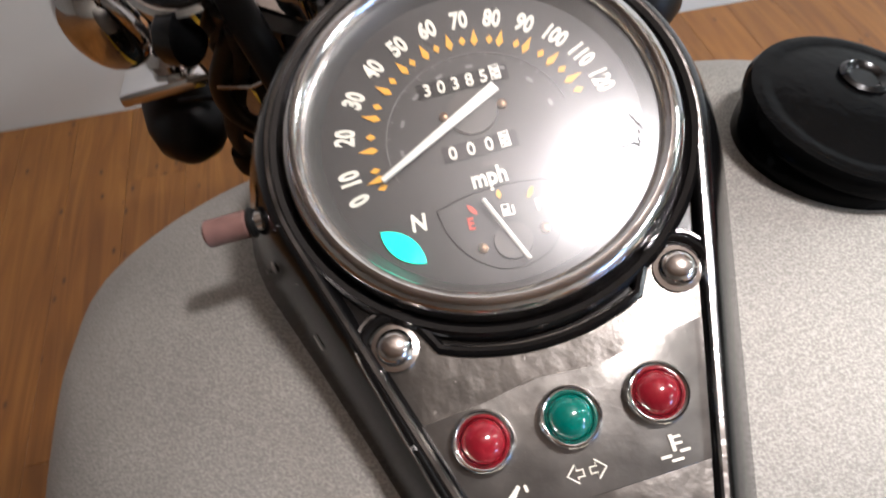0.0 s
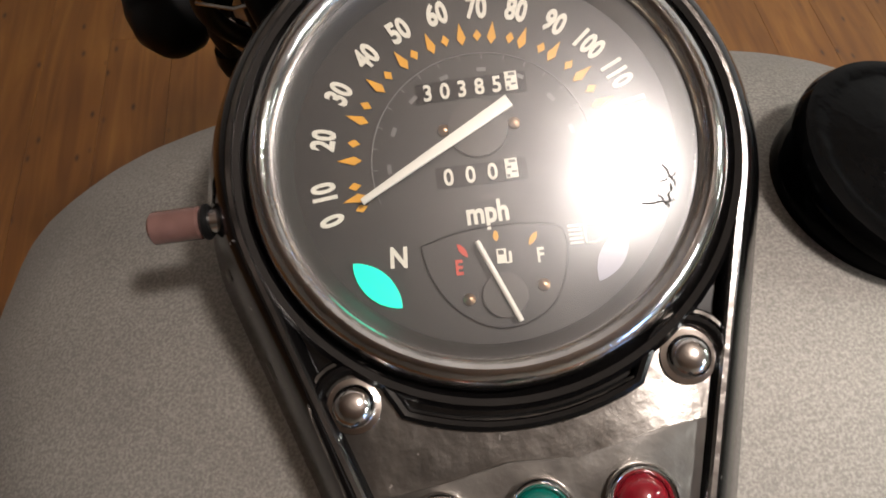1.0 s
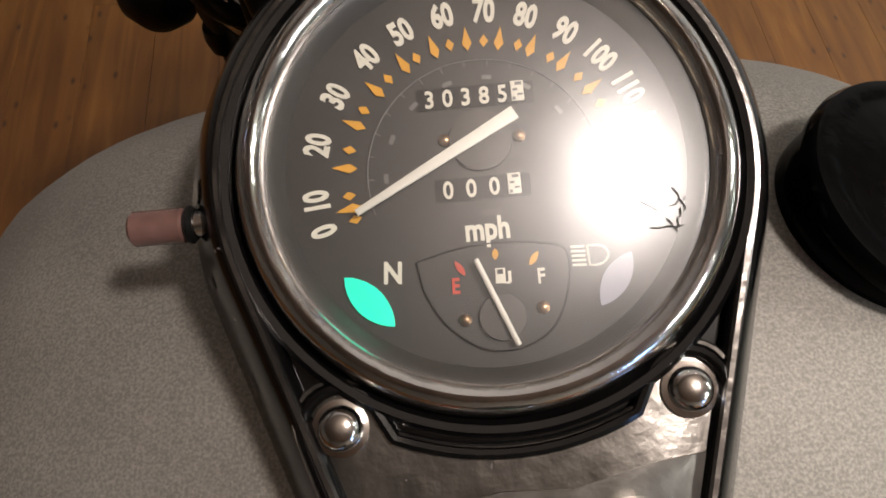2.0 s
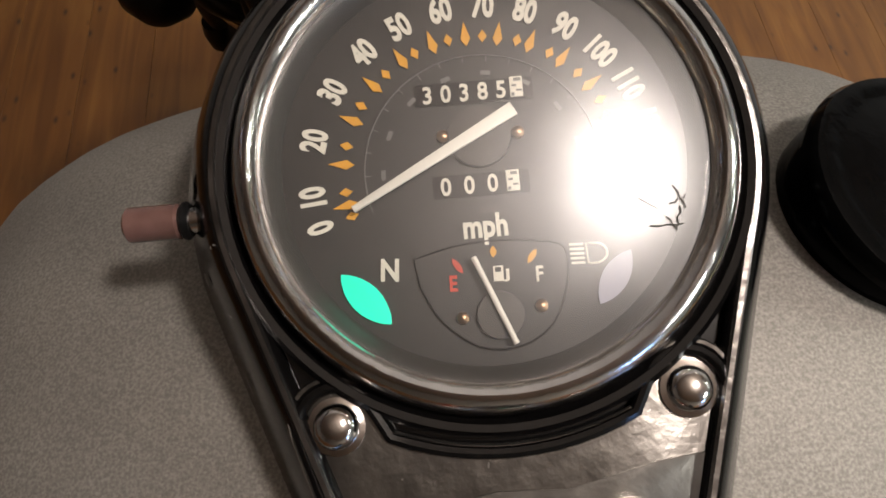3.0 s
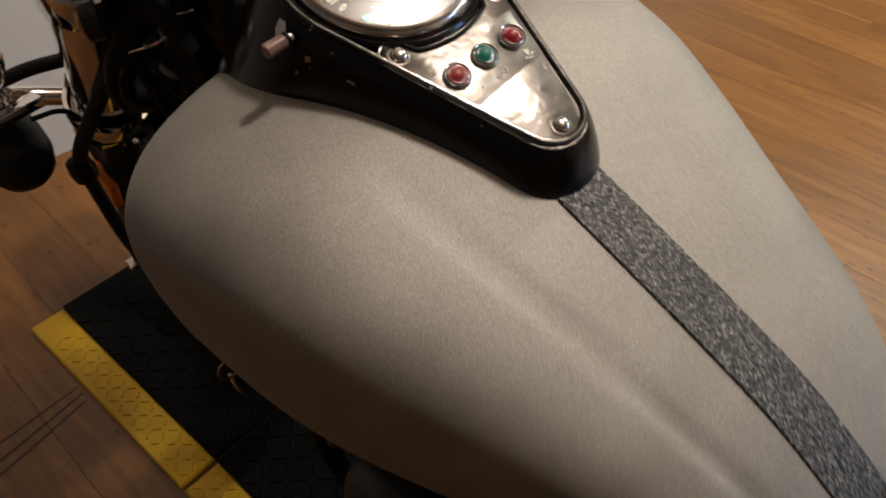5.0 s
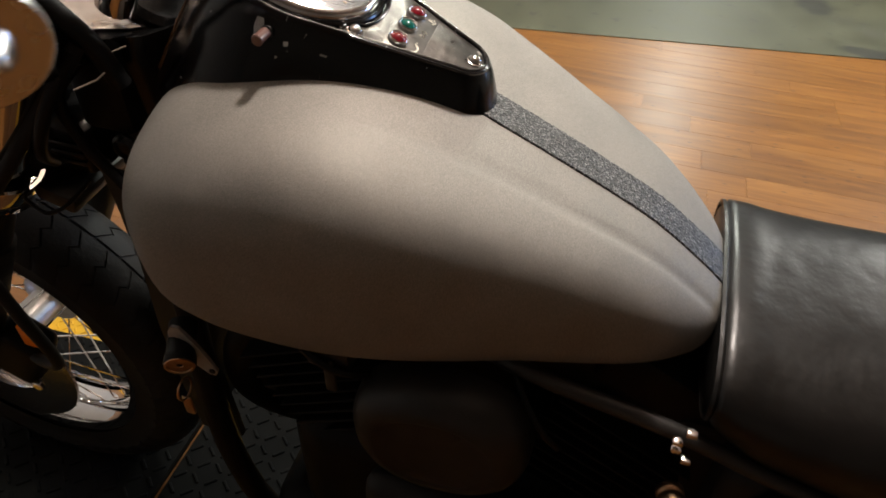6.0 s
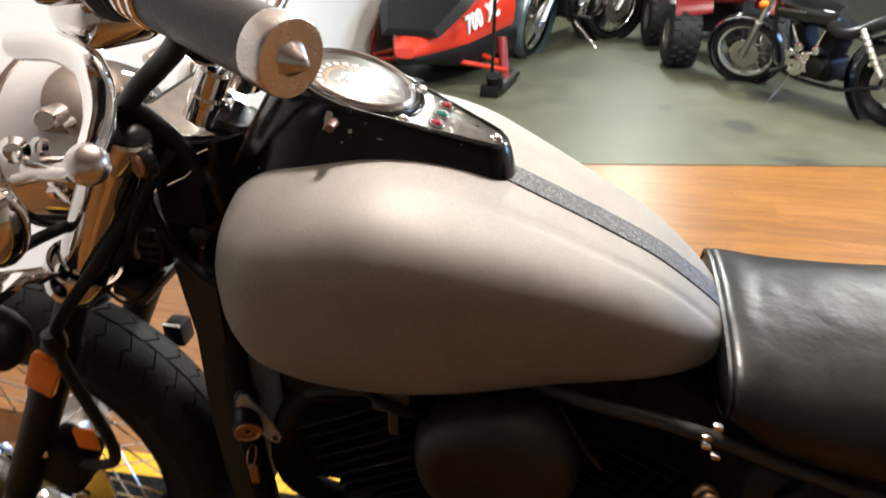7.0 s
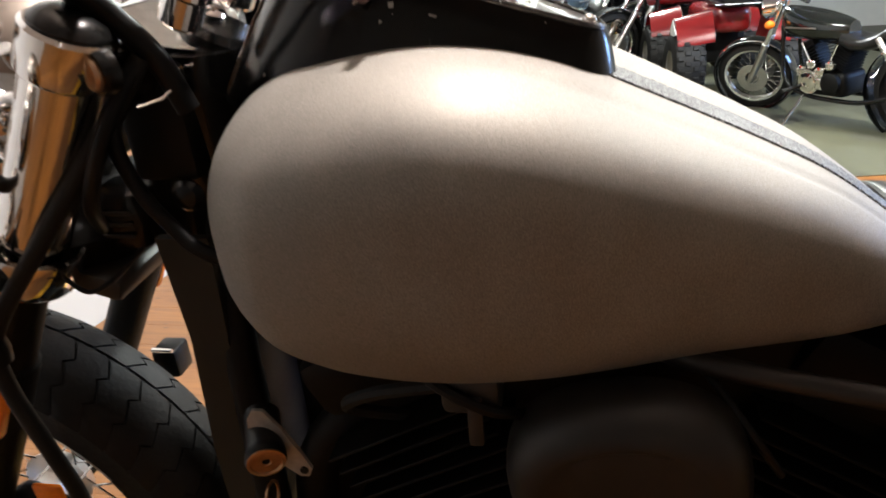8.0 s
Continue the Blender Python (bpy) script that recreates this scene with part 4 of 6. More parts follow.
for s in (-1, 1):
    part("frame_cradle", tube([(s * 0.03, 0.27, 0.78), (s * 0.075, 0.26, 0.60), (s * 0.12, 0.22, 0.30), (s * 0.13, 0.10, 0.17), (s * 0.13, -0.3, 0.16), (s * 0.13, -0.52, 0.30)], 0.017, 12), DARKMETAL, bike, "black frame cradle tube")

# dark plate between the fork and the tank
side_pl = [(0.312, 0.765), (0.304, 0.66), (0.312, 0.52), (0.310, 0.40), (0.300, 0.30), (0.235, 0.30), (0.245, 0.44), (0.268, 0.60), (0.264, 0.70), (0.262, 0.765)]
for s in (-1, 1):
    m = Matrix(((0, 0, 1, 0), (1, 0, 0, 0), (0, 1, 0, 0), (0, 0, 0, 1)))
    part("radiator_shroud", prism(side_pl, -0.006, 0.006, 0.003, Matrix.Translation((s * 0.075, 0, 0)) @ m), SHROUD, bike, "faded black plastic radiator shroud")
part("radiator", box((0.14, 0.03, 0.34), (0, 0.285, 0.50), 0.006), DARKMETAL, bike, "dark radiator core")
part("head_tube", rod((0, 0.245, 0.93), (0, 0.325, 0.775), 0.034, 24), FRAMEBLACK, bike, "black steering head")
for s in (-1, 1):
    part("head_gusset", prism([(0.25, 0.90), (0.325, 0.77), (0.23, 0.72), (0.10, 0.76), (0.12, 0.83)], -0.004, 0.004, 0.002, Matrix.Translation((s * 0.028, 0, 0)) @ m), DARKMETAL, bike, "black gusset plate")

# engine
# dark filler boxes, added where gaps showed floor instead of black shade
part("intake_box", box((0.17, 0.36, 0.09), (0.0, -0.06, 0.652), 0.02, 2), DARKMETAL, bike, "dark filler box under the tank")
part("engine_core", box((0.10, 0.46, 0.30), (0.0, 0.0, 0.52), 0.03, 2), DARKMETAL, bike, "dark filler box between the cylinders")
part("battery_box", box((0.21, 0.26, 0.46), (0.0, -0.44, 0.40), 0.02, 2), DARKMETAL, bike, "dark battery box drawn down to fill a gap")
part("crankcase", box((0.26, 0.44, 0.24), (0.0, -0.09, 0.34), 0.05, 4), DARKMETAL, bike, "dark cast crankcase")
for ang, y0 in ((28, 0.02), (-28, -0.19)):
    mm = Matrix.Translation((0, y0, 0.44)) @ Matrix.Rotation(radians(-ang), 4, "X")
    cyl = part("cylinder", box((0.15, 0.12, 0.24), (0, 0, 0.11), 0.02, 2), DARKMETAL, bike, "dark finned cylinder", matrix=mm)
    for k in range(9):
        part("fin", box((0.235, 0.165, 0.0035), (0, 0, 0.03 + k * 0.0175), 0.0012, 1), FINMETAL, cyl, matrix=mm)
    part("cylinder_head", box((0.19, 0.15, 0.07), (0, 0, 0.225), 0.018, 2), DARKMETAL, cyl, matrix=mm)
cov = [(0.090 * math.copysign(abs(math.cos(a)) ** 0.86, math.cos(a)), 0.078 * math.copysign(abs(math.sin(a)) ** 0.86, math.sin(a))) for a in np.linspace(0, 2 * math.pi, 49)[:-1]]
cm = Matrix.Translation((-0.160, -0.092, 0.618)) @ Matrix.Rotation(radians(-90), 4, "Y") @ Matrix.Rotation(radians(90 + 8), 4, "Z")
rings = []
for r, z in ((1.0, 0.0), (1.0, 0.012), (0.99, 0.022), (0.96, 0.032), (0.90, 0.041), (0.80, 0.048), (0.70, 0.0505), (0.66, 0.0505), (0.63, 0.049), (0.40, 0.0515), (0.15, 0.052)):
    rings.append([(x * r, y * r, z) for x, y in cov])
part("air_cleaner", loft(rings), CLEANERMETAL, bike, "rounded satin dark air cleaner cover", matrix=cm)
# added black box, stands in for the shade low under the engine
part("engine_skirt", box((0.30, 0.62, 0.14), (0.0, -0.14, 0.20), 0.04, 3), DARKMETAL, bike, "black filler box low under the engine")
part("clutch_cover", lathe([(0.115, 0), (0.115, 0.02), (0.10, 0.035), (0.06, 0.042), (0, 0.044)], 40, Matrix.Translation((-0.13, -0.10, 0.34)) @ Matrix.Rotation(radians(-90), 4, "Y")), SIDEPAINT, bike, "round dark grey engine cover")
part("shift_cover", box((0.05, 0.30, 0.12), (-0.165, -0.15, 0.415), 0.025, 3), SIDEPAINT, bike, "satin grey lower engine cover")
part("spark_lead", tube([(-0.11, -0.14, 0.688), (-0.150, -0.160, 0.676), (-0.166, -0.185, 0.645), (-0.160, -0.205, 0.612)], 0.0035, 8), BLACKPLASTIC, bike, "black spark plug lead")
part("spark_lead", tube([(-0.10, 0.10, 0.70), (-0.17, 0.06, 0.70), (-0.185, 0.01, 0.68), (-0.15, -0.03, 0.65)], 0.005, 8), BLACKPLASTIC, bike, "black spark plug lead")
pet = part("fuel_petcock", box((0.03, 0.045, 0.034), (-0.165, 0.022, 0.685), 0.006, 2), COVERMETAL, bike, "grey fuel tap under the tank")
part("petcock_lever", box((0.006, 0.012, 0.045), (-0.184, 0.018, 0.667), 0.003, 2), COVERMETAL, pet)
part("fuel_hose", tube([(-0.16, 0.05, 0.68), (-0.15, 0.11, 0.66), (-0.12, 0.14, 0.62), (-0.08, 0.08, 0.58)], 0.006, 8), RUBBER, bike, "black fuel hose")
for s, y0 in ((-1, -0.10), (1, -0.10)):
    part("exhaust_pipe", tube([(s * 0.08, 0.10, 0.62), (s * 0.13, 0.22, 0.55), (s * 0.16, 0.22, 0.35), (s * 0.17, 0.05, 0.22), (s * 0.18, -0.4, 0.20), (s * 0.19, -1.0, 0.22)] if s > 0 else [(-0.05, 0.12, 0.60), (-0.07, 0.20, 0.52), (-0.03, 0.22, 0.35), (0.06, 0.1, 0.2), (0.12, -0.2, 0.19)], 0.022, 14), DARKMETAL, bike, "dark exhaust pipe")

# ignition switch on a bracket in front of the engine, with key ring
im = along((-0.157, 0.207, 0.6195), (-0.222, 0.177, 0.6075))
ign = part("ignition_switch", lathe([(0, -0.02), (0.0155, -0.02), (0.0155, 0.020), (0.0168, 0.022), (0.0172, 0.030), (0.0160, 0.032), (0.0060, 0.0315), (0, 0.0315)], 28, im), BLACKPLASTIC, bike, "ignition switch with worn bright face")
part("switch_face", lathe([(0.0158, 0.0300), (0.0158, 0.0335), (0.0135, 0.0340), (0.0125, 0.0325), (0.004, 0.0325), (0.003, 0.0310), (0, 0.0310)], 32, im), BRASS, ign, "worn bright key face")
part("switch_bracket", prism([(0.214, 0.640), (0.208, 0.650), (0.199, 0.650), (0.186, 0.632), (0.172, 0.606), (0.165, 0.590), (0.169, 0.582), (0.177, 0.582), (0.190, 0.592), (0.208, 0.612), (0.215, 0.628)], -0.002, 0.002, 0.001, Matrix.Translation((-0.164, 0, 0)) @ m), DULLZINC, ign, "bright steel bracket")
part("bracket_hole", lathe([(0.0038, 0.0), (0.0038, 0.0012), (0, 0.0012)], 16, Matrix.Translation((-0.166, 0.172, 0.589)) @ Matrix.Rotation(radians(-90), 4, "Y")), BLACKPLASTIC, ign, "dark bolt hole")
part("key_ring", tube([Vector((-0.192 + 0.012 * math.cos(a), 0.192, 0.582 + 0.014 * math.sin(a))) for a in np.linspace(0, 2 * math.pi, 21)[:-1]], 0.0012, 6, 0, True), BRASS, ign)
part("key_tag", box((0.004, 0.012, 0.030), (-0.193, 0.193, 0.553), 0.002, 2), BRASS, ign)
part("mount_bolt", lathe([(0, 0), (0.015, 0), (0.016, 0.006), (0.0145, 0.009), (0.0135, 0.010), (0.0155, 0.013), (0.0150, 0.024), (0.011, 0.027), (0, 0.028)], 24, along((-0.165, -0.314, 0.603), (-0.215, -0.323, 0.611)) @ Matrix.Scale(0.85, 4)), BRASS, bike, "bright acorn bolt on the frame")
# four small bright blocks below the tank tail
for k, (y, z) in enumerate(((-0.310, 0.704), (-0.302, 0.688), (-0.303, 0.677), (-0.314, 0.664))):
    part("chrome_link", box((0.008, 0.010, 0.006), (-0.170, y, z), 0.002, 2), CHROME, bike, "small bright chrome block")
part("rear_shock", rod((-0.14, -0.40, 0.62), (-0.15, -0.72, 0.36), 0.03, 18), DARKMETAL, bike, "dark rear shock absorber")
part("kick_stand", rod((-0.13, -0.15, 0.18), (-0.250, -0.25, 0.033), 0.012, 14), FRAMEBLACK, bike, "black side stand")
for s in (-1, 1):
    part("foot_peg", rod((s * 0.15, 0.10, 0.27), (s * 0.31, 0.10, 0.275), 0.017, 14), RUBBER, bike, "black rubber foot peg")


pegbox = part("rear_master_cylinder", box((0.036, 0.034, 0.040), (0.094, 0.460, 0.508), 0.005, 2), BLACKPLASTIC, bike, "small black box by the wheel")
part("box_edge", rod((0.078, 0.446, 0.529), (0.078, 0.474, 0.529), 0.003, 8), CHROME, pegbox, "bright top edge")


# ---- wheels ----
def wheel(at, radius, width, rim_r, owner, spokes=36, hub=True):
    """A spoked wheel with a treaded tyre, hub and disc, axle along x."""
    m = Matrix.Translation(at) @ Matrix.Rotation(radians(90), 4, "Y")
    prof = []
    for k in range(25):
        a = math.pi * (k / 24) - math.pi / 2
        prof.append((rim_r + 0.006 + (radius - rim_r - 0.006) * math.cos(a) ** 0.62 if math.cos(a) > 1e-6 else rim_r + 0.004, width / 2 * math.sin(a) * (1 if abs(math.sin(a)) < 0.98 else 0.86)))
    w = part("wheel", lathe([(rim_r - 0.012, -width * 0.36), (rim_r + 0.006, -width * 0.40), (rim_r + 0.008, -width * 0.36), (rim_r - 0.004, -width * 0.30), (rim_r - 0.020, -width * 0.12), (rim_r - 0.022, 0), (rim_r - 0.020, width * 0.12),
                             (rim_r - 0.004, width * 0.30), (rim_r + 0.008, width * 0.36), (rim_r + 0.006, width * 0.40), (rim_r - 0.012, width * 0.36)], 80, m), CHROME, owner, "spoked wheel with chrome rim")
    part("tyre", lathe(prof, 96, m), RUBBER, w, "black treaded tyre")
    part("hub", lathe([(0.0, -0.065), (0.045, -0.065), (0.05, -0.05), (0.028, -0.04), (0.028, 0.04), (0.05, 0.05), (0.045, 0.065), (0, 0.065)], 28, m), ALUMINIUM, w, "cast hub")
    rods = []
    for k in range(spokes):
        a = 2 * math.pi * k / spokes
        b = a + (0.45 if k % 2 else -0.45)
        z = 0.05 if k % 4 < 2 else -0.05
        rods.append(lathe([(0.0015, 0), (0.0015, 1)], 5, m @ along((0.045 * math.cos(b), 0.045 * math.sin(b), z), ((rim_r - 0.02) * math.cos(a), (rim_r - 0.02) * math.sin(a), 0))
                          @ Matrix.Diagonal((1, 1, ((Vector((0.045 * math.cos(b), 0.045 * math.sin(b), z)) - Vector(((rim_r - 0.02) * math.cos(a), (rim_r - 0.02) * math.sin(a), 0))).length), 1))))
    tagged(part("spokes", join(*rods), CHROME, w, "thin steel spokes"), kind="stuff")
    return w, m


def tread(w, m, radius, width, count=48):
    """Tread blocks parted by thin zigzag grooves round the crown of a tyre."""
    knots = ((0.02, 0.0), (0.26, 0.34), (0.34, 0.12), (0.58, 0.46), (0.66, 0.22), (0.96, 0.62))
    us = sorted({u for u, v in knots} | {0.10, 0.18, 0.42, 0.50, 0.74, 0.82, 0.89})
    vs = [float(np.interp(u, [k[0] for k in knots], [k[1] for k in knots])) for u in us]

    def at(s, a, u, v, lift):
        ang = a + (v + (0.5 if s > 0 else 0)) * 2 * math.pi / count
        r = tyre_r(s * u, radius, width) + lift
        return m @ Vector((r * math.cos(ang), r * math.sin(ang), width / 2 * math.sin(s * u * math.pi / 2 * 0.9)))

    for k in range(count):
        a = 2 * math.pi * k / count
        for s in (-1, 1):
            bm = bmesh.new()
            rows = [[bm.verts.new(at(s, a, u, v + dv, lift)) for u, v in zip(us, vs)] for dv, lift in ((0.0, -0.003), (0.0, 0.0026), (0.45, 0.0030), (0.92, 0.0026), (0.92, -0.003))]
            for p, q in zip(rows, rows[1:]):
                for j in range(len(us) - 1):
                    bm.faces.new((p[j], p[j + 1], q[j + 1], q[j]))
            part("tread_block", bm, RUBBER, w)


def tyre_r(u, radius, width):
    a = u * math.pi / 2 * 0.9
    return 0.228 + (radius - 0.228) * max(0.0, math.cos(a)) ** 0.62


FA = (0, 0.662, 0.318)
fwheel, wm = wheel(FA, 0.318, 0.13, 0.222, bike)
tread(fwheel, wm, 0.318, 0.13)
part("brake_disc", lathe([(0.075, -0.076), (0.142, -0.076), (0.142, -0.081), (0.075, -0.081), (0.075, -0.076)], 64, wm), WORNCHROME, fwheel, "drilled brake disc")
wheel((0, -0.95, 0.318), 0.312, 0.15, 0.195, bike)
part("rear_fender", lathe([(0.345, -0.085), (0.355, -0.06), (0.36, 0), (0.355, 0.06), (0.345, 0.085), (0.335, 0.085), (0.345, 0.06), (0.35, 0), (0.345, -0.06), (0.335, -0.085)], 72, Matrix.Translation((0, -0.95, 0.318)) @ Matrix.Rotation(radians(90), 4, "Y")), TANKPAINT, bike, "grey rear fender")

# ---- fork, lamp, bars ----
RAKE = radians(29)
DOWN = Vector((0, math.sin(RAKE), -math.cos(RAKE)))
AHEAD = Vector((0, math.cos(RAKE), math.sin(RAKE)))
TOP = Vector((0, 0.248, 0.927)) + AHEAD * 0.062


def fork(x, s, fwd=0.0):
    return Vector((x, 0, 0)) + TOP + DOWN * s + AHEAD * fwd


for s in (-1, 1):
    x = s * 0.118
    leg = part("fork_leg", join(rod(fork(x, 0.34), fork(x, 0.70), 0.0245, 24), rod(fork(x, 0.20), fork(x, 0.36), 0.0205, 20)), DARKMETAL, bike, "dark painted lower fork leg")
    part("fork_end", rod(fork(x, 0.69), fork(x, 0.775), 0.026, 20, 0.018), DARKMETAL, leg)
    part("axle_nut", lathe([(0, -0.01), (0.013, -0.01), (0.013, 0.012), (0, 0.014)], 6, Matrix.Translation((x + s * 0.022, FA[1], FA[2])) @ Matrix.Rotation(radians(90 * s), 4, "Y")), WORNCHROME, leg)
    part("fork_cover", rod(fork(x, 0.012), fork(x, 0.200), 0.0295, 40), CHROME, leg, "polished chrome fork shroud")
    collar = part("clamp_collar", lathe([(0.0, 0.0), (0.031, 0.0), (0.034, 0.003), (0.034, 0.036), (0.032, 0.039), (0, 0.039)], 40, along(fork(x, 0.004), fork(x, 0.3))), CHROME, leg, "chrome collar round the fork top")
    part("fork_cap", lathe([(0, 0.010), (0.014, 0.010), (0.024, 0.006), (0.029, 0.0), (0.029, -0.006), (0, -0.006)], 36, along(fork(x, 0.002), fork(x, -0.2))), FRAMEBLACK, collar, "gloss black domed fork cap")
    part("lower_ring", lathe([(0.0, 0.002), (0.034, 0.002), (0.037, -0.003), (0.041, -0.003), (0.042, 0.0), (0.042, 0.030), (0.039, 0.035), (0.0, 0.035)], 40, along(fork(x, 0.203), fork(x, 0.3))), CHROME, leg, "chrome clamp ring")
    part("reflector", box((0.012, 0.040, 0.064), bevel=0.003), AMBER, leg, "orange side reflector", matrix=Matrix.Translation(fork(x + s * 0.028, 0.386, 0.0)) @ Matrix.Rotation(RAKE, 4, "X"))
trip_up = [(-0.118, -0.030), (-0.100, -0.036), (-0.060, -0.062), (-0.030, -0.078), (-0.008, -0.083), (0.008, -0.083), (0.030, -0.078), (0.060, -0.062), (0.100, -0.036), (0.118, -0.030),
           (0.118, 0.028), (0.100, 0.026), (0.06, 0.010), (-0.06, 0.010), (-0.100, 0.026), (-0.118, 0.028)]
tm = Matrix.Translation(TOP + DOWN * 0.022) @ Matrix.Rotation(RAKE, 4, "X")
clamp = part("upper_clamp", prism(trip_up, -0.022, 0.010, 0.004, tm), FRAMEBLACK, bike, "gloss black upper fork clamp")
part("clamp_plate", prism([(x * 0.80, y * 0.94 - 0.003) for x, y in trip_up], 0.0095, 0.0135, 0.0015, tm), WORNCHROME, clamp, "polished top plate of the fork clamp")
part("neck_cover", loft([[(w * math.cos(a), y + d * math.sin(a), z) for a in np.linspace(0, 2 * math.pi, 33)[:-1]] for w, d, y, z in ((0.060, 0.040, 0.262, 0.915), (0.062, 0.045, 0.268, 0.890), (0.058, 0.050, 0.272, 0.86), (0.052, 0.050, 0.280, 0.80), (0.045, 0.045, 0.295, 0.74))]), FRAMEBLACK, clamp, "gloss black cover round the steering neck")
part("stem_nut", lathe([(0, 0.0), (0.021, 0.0), (0.022, 0.004), (0.018, 0.006), (0.018, 0.016), (0.012, 0.021), (0, 0.022)], 24, tm @ Matrix.Translation((0.010, -0.040, 0.0135))), CHROME, clamp, "chrome steering stem nut")
for s in (-1, 1):
    part("clamp_bolt", lathe([(0, 0), (0.0125, 0), (0.0125, 0.0025), (0.0105, 0.0045), (0.0085, 0.0045), (0.0078, 0.0030), (0, 0.0034)], 24, Matrix.Translation((s * 0.1345, 0.284, 0.922)) @ Matrix.Rotation(radians(90 * s), 4, "Y") @ Matrix.Rotation(radians(-30), 4, "X")), BRASS, clamp, "brass-coloured clamp bolt")
    part("clamp_lug", lathe([(0, -0.012), (0.0165, -0.012), (0.0165, -0.001), (0.0155, 0.0005), (0, 0.0005)], 28, Matrix.Translation((s * 0.1340, 0.284, 0.922)) @ Matrix.Rotation(radians(90 * s), 4, "Y") @ Matrix.Rotation(radians(-30), 4, "X")), FRAMEBLACK, clamp, "black pinch lug of the fork clamp")
    part("riser", join(rod((s * 0.052, 0.258, 0.940), (s * 0.052, 0.225, 1.00), 0.0175, 24), rod((s * 0.052, 0.245, 0.960), (s * 0.052, 0.238, 0.973), 0.0195, 24)), CHROME, clamp, "chrome handlebar riser")
    part("riser_cap", box((0.040, 0.052, 0.020), bevel=0.007, segs=3), CHROME, clamp, "chrome riser cap", matrix=Matrix.Translation((s * 0.052, 0.218, 1.022)) @ Matrix.Rotation(radians(30), 4, "X"))
part("lower_clamp", prism([(-0.115, -0.026), (-0.05, -0.06), (0.05, -0.06), (0.115, -0.026), (0.115, 0.026), (0, 0.03), (-0.115, 0.026)], -0.026, 0.018, 0.008, Matrix.Translation(TOP + DOWN * 0.215) @ Matrix.Rotation(RAKE, 4, "X")), DARKMETAL, bike, "dark lower fork clamp")

part("bracket_edge", tube([(-0.120, 0.268, 0.893), (-0.100, 0.258, 0.894), (-0.085, 0.250, 0.902), (-0.080, 0.254, 0.911), (-0.066, 0.246, 0.912)], 0.0012, 6, 0), CHROME, clamp, "bright bent edge of a bracket")

reg = part("horn_body", loft([[(-0.045 + 0.030 * w * math.copysign(abs(math.cos(a)) ** 0.6, math.cos(a)), 0.354 + 0.030 * w * math.copysign(abs(math.sin(a)) ** 0.6, math.sin(a)), z) for a in np.linspace(0, 2 * math.pi, 25)[:-1]] for w, z in ((0.55, 0.745), (0.9, 0.75), (1.0, 0.762), (0.98, 0.785), (0.85, 0.800), (0.5, 0.806))]), FRAMEBLACK, bike, "gloss black horn body behind the fork")
for k in range(3):
    part("horn_rib", box((0.003, 0.040, 0.004), (-0.076, 0.353, 0.765 + 0.011 * k), 0.001, 1), COVERMETAL, reg)
part("clamp_cover", box((0.10, 0.064, 0.022), bevel=0.006, segs=2), COVERMETAL, bike, "dull bracket under the horn", matrix=Matrix.Translation((-0.05, 0.378, 0.728)) @ Matrix.Rotation(RAKE * 0.6, 4, "X"))
# added block that darkens the see-through gap beside the neck
part("connector_block", box((0.052, 0.060, 0.105), (-0.050, 0.288, 0.868), 0.008, 2), BLACKPLASTIC, bike, "black filler block closing a gap by the steering neck")
part("wire_loop", tube([(-0.13, 0.372, 0.752), (-0.132, 0.356, 0.741), (-0.130, 0.345, 0.740), (-0.122, 0.328, 0.749), (-0.09, 0.32, 0.76)], 0.0022, 8), BLACKPLASTIC, bike, "thin wire loop at the clamp ring")
part("gusset_button", lathe([(0.014, 0.0), (0.014, 0.004), (0.010, 0.009), (0.0, 0.011)], 24, along((-0.078, 0.270, 0.806), (-0.2, 0.262, 0.812))), FRAMEBLACK, bike, "round black rubber mount")

# headlamp
HC = Vector((0.006, 0.452, 0.879))
hm = Matrix.Translation(HC) @ Matrix.Rotation(radians(-94), 4, "X") @ Matrix.Scale(0.95, 4)
shell = part("headlamp", lathe([(0, -0.105), (0.035, -0.102), (0.066, -0.092), (0.090, -0.074), (0.104, -0.048), (0.111, -0.015), (0.113, 0.02), (0.1135, 0.036), (0.118, 0.038), (0.120, 0.046), (0.118, 0.056), (0.108, 0.060)], 72, hm), CHROME, bike, "chrome bullet headlamp shell")
part("headlamp_lens", lathe([(0.108, 0.056), (0.088, 0.066), (0.055, 0.072), (0, 0.075)], 48, hm), GLASS, shell, "clear headlamp lens")
part("reflector_bowl", lathe([(0.107, 0.054), (0.078, 0.0), (0.03, -0.03), (0, -0.035)], 48, hm), CHROME, shell)
for s in (-1, 1):
    part("lamp_ear", tube([fork(s * 0.118, 0.06), (s * 0.128, 0.38, 0.90), (s * 0.112, 0.440, 0.895)], 0.009, 10), CHROME, shell, "chrome headlamp bracket")
    part("lamp_bolt", rod((s * 0.088, 0.400, 0.952), (s * 0.140, 0.374, 0.966), 0.0115, 20), WORNCHROME, shell, "steel headlamp bolt")
    part("lower_bolt", rod((s * 0.118, 0.380, 0.905), (s * 0.122, 0.452, 0.884), 0.0075, 16), WORNCHROME, shell)
    part("cable_clip", lathe([(0, 0), (0.013, 0.002), (0.016, 0.012), (0.010, 0.020), (0, 0.022)], 20, along((s * 0.108, 0.447, 0.918), (s * 0.2, 0.40, 0.93))), CHROME, shell)

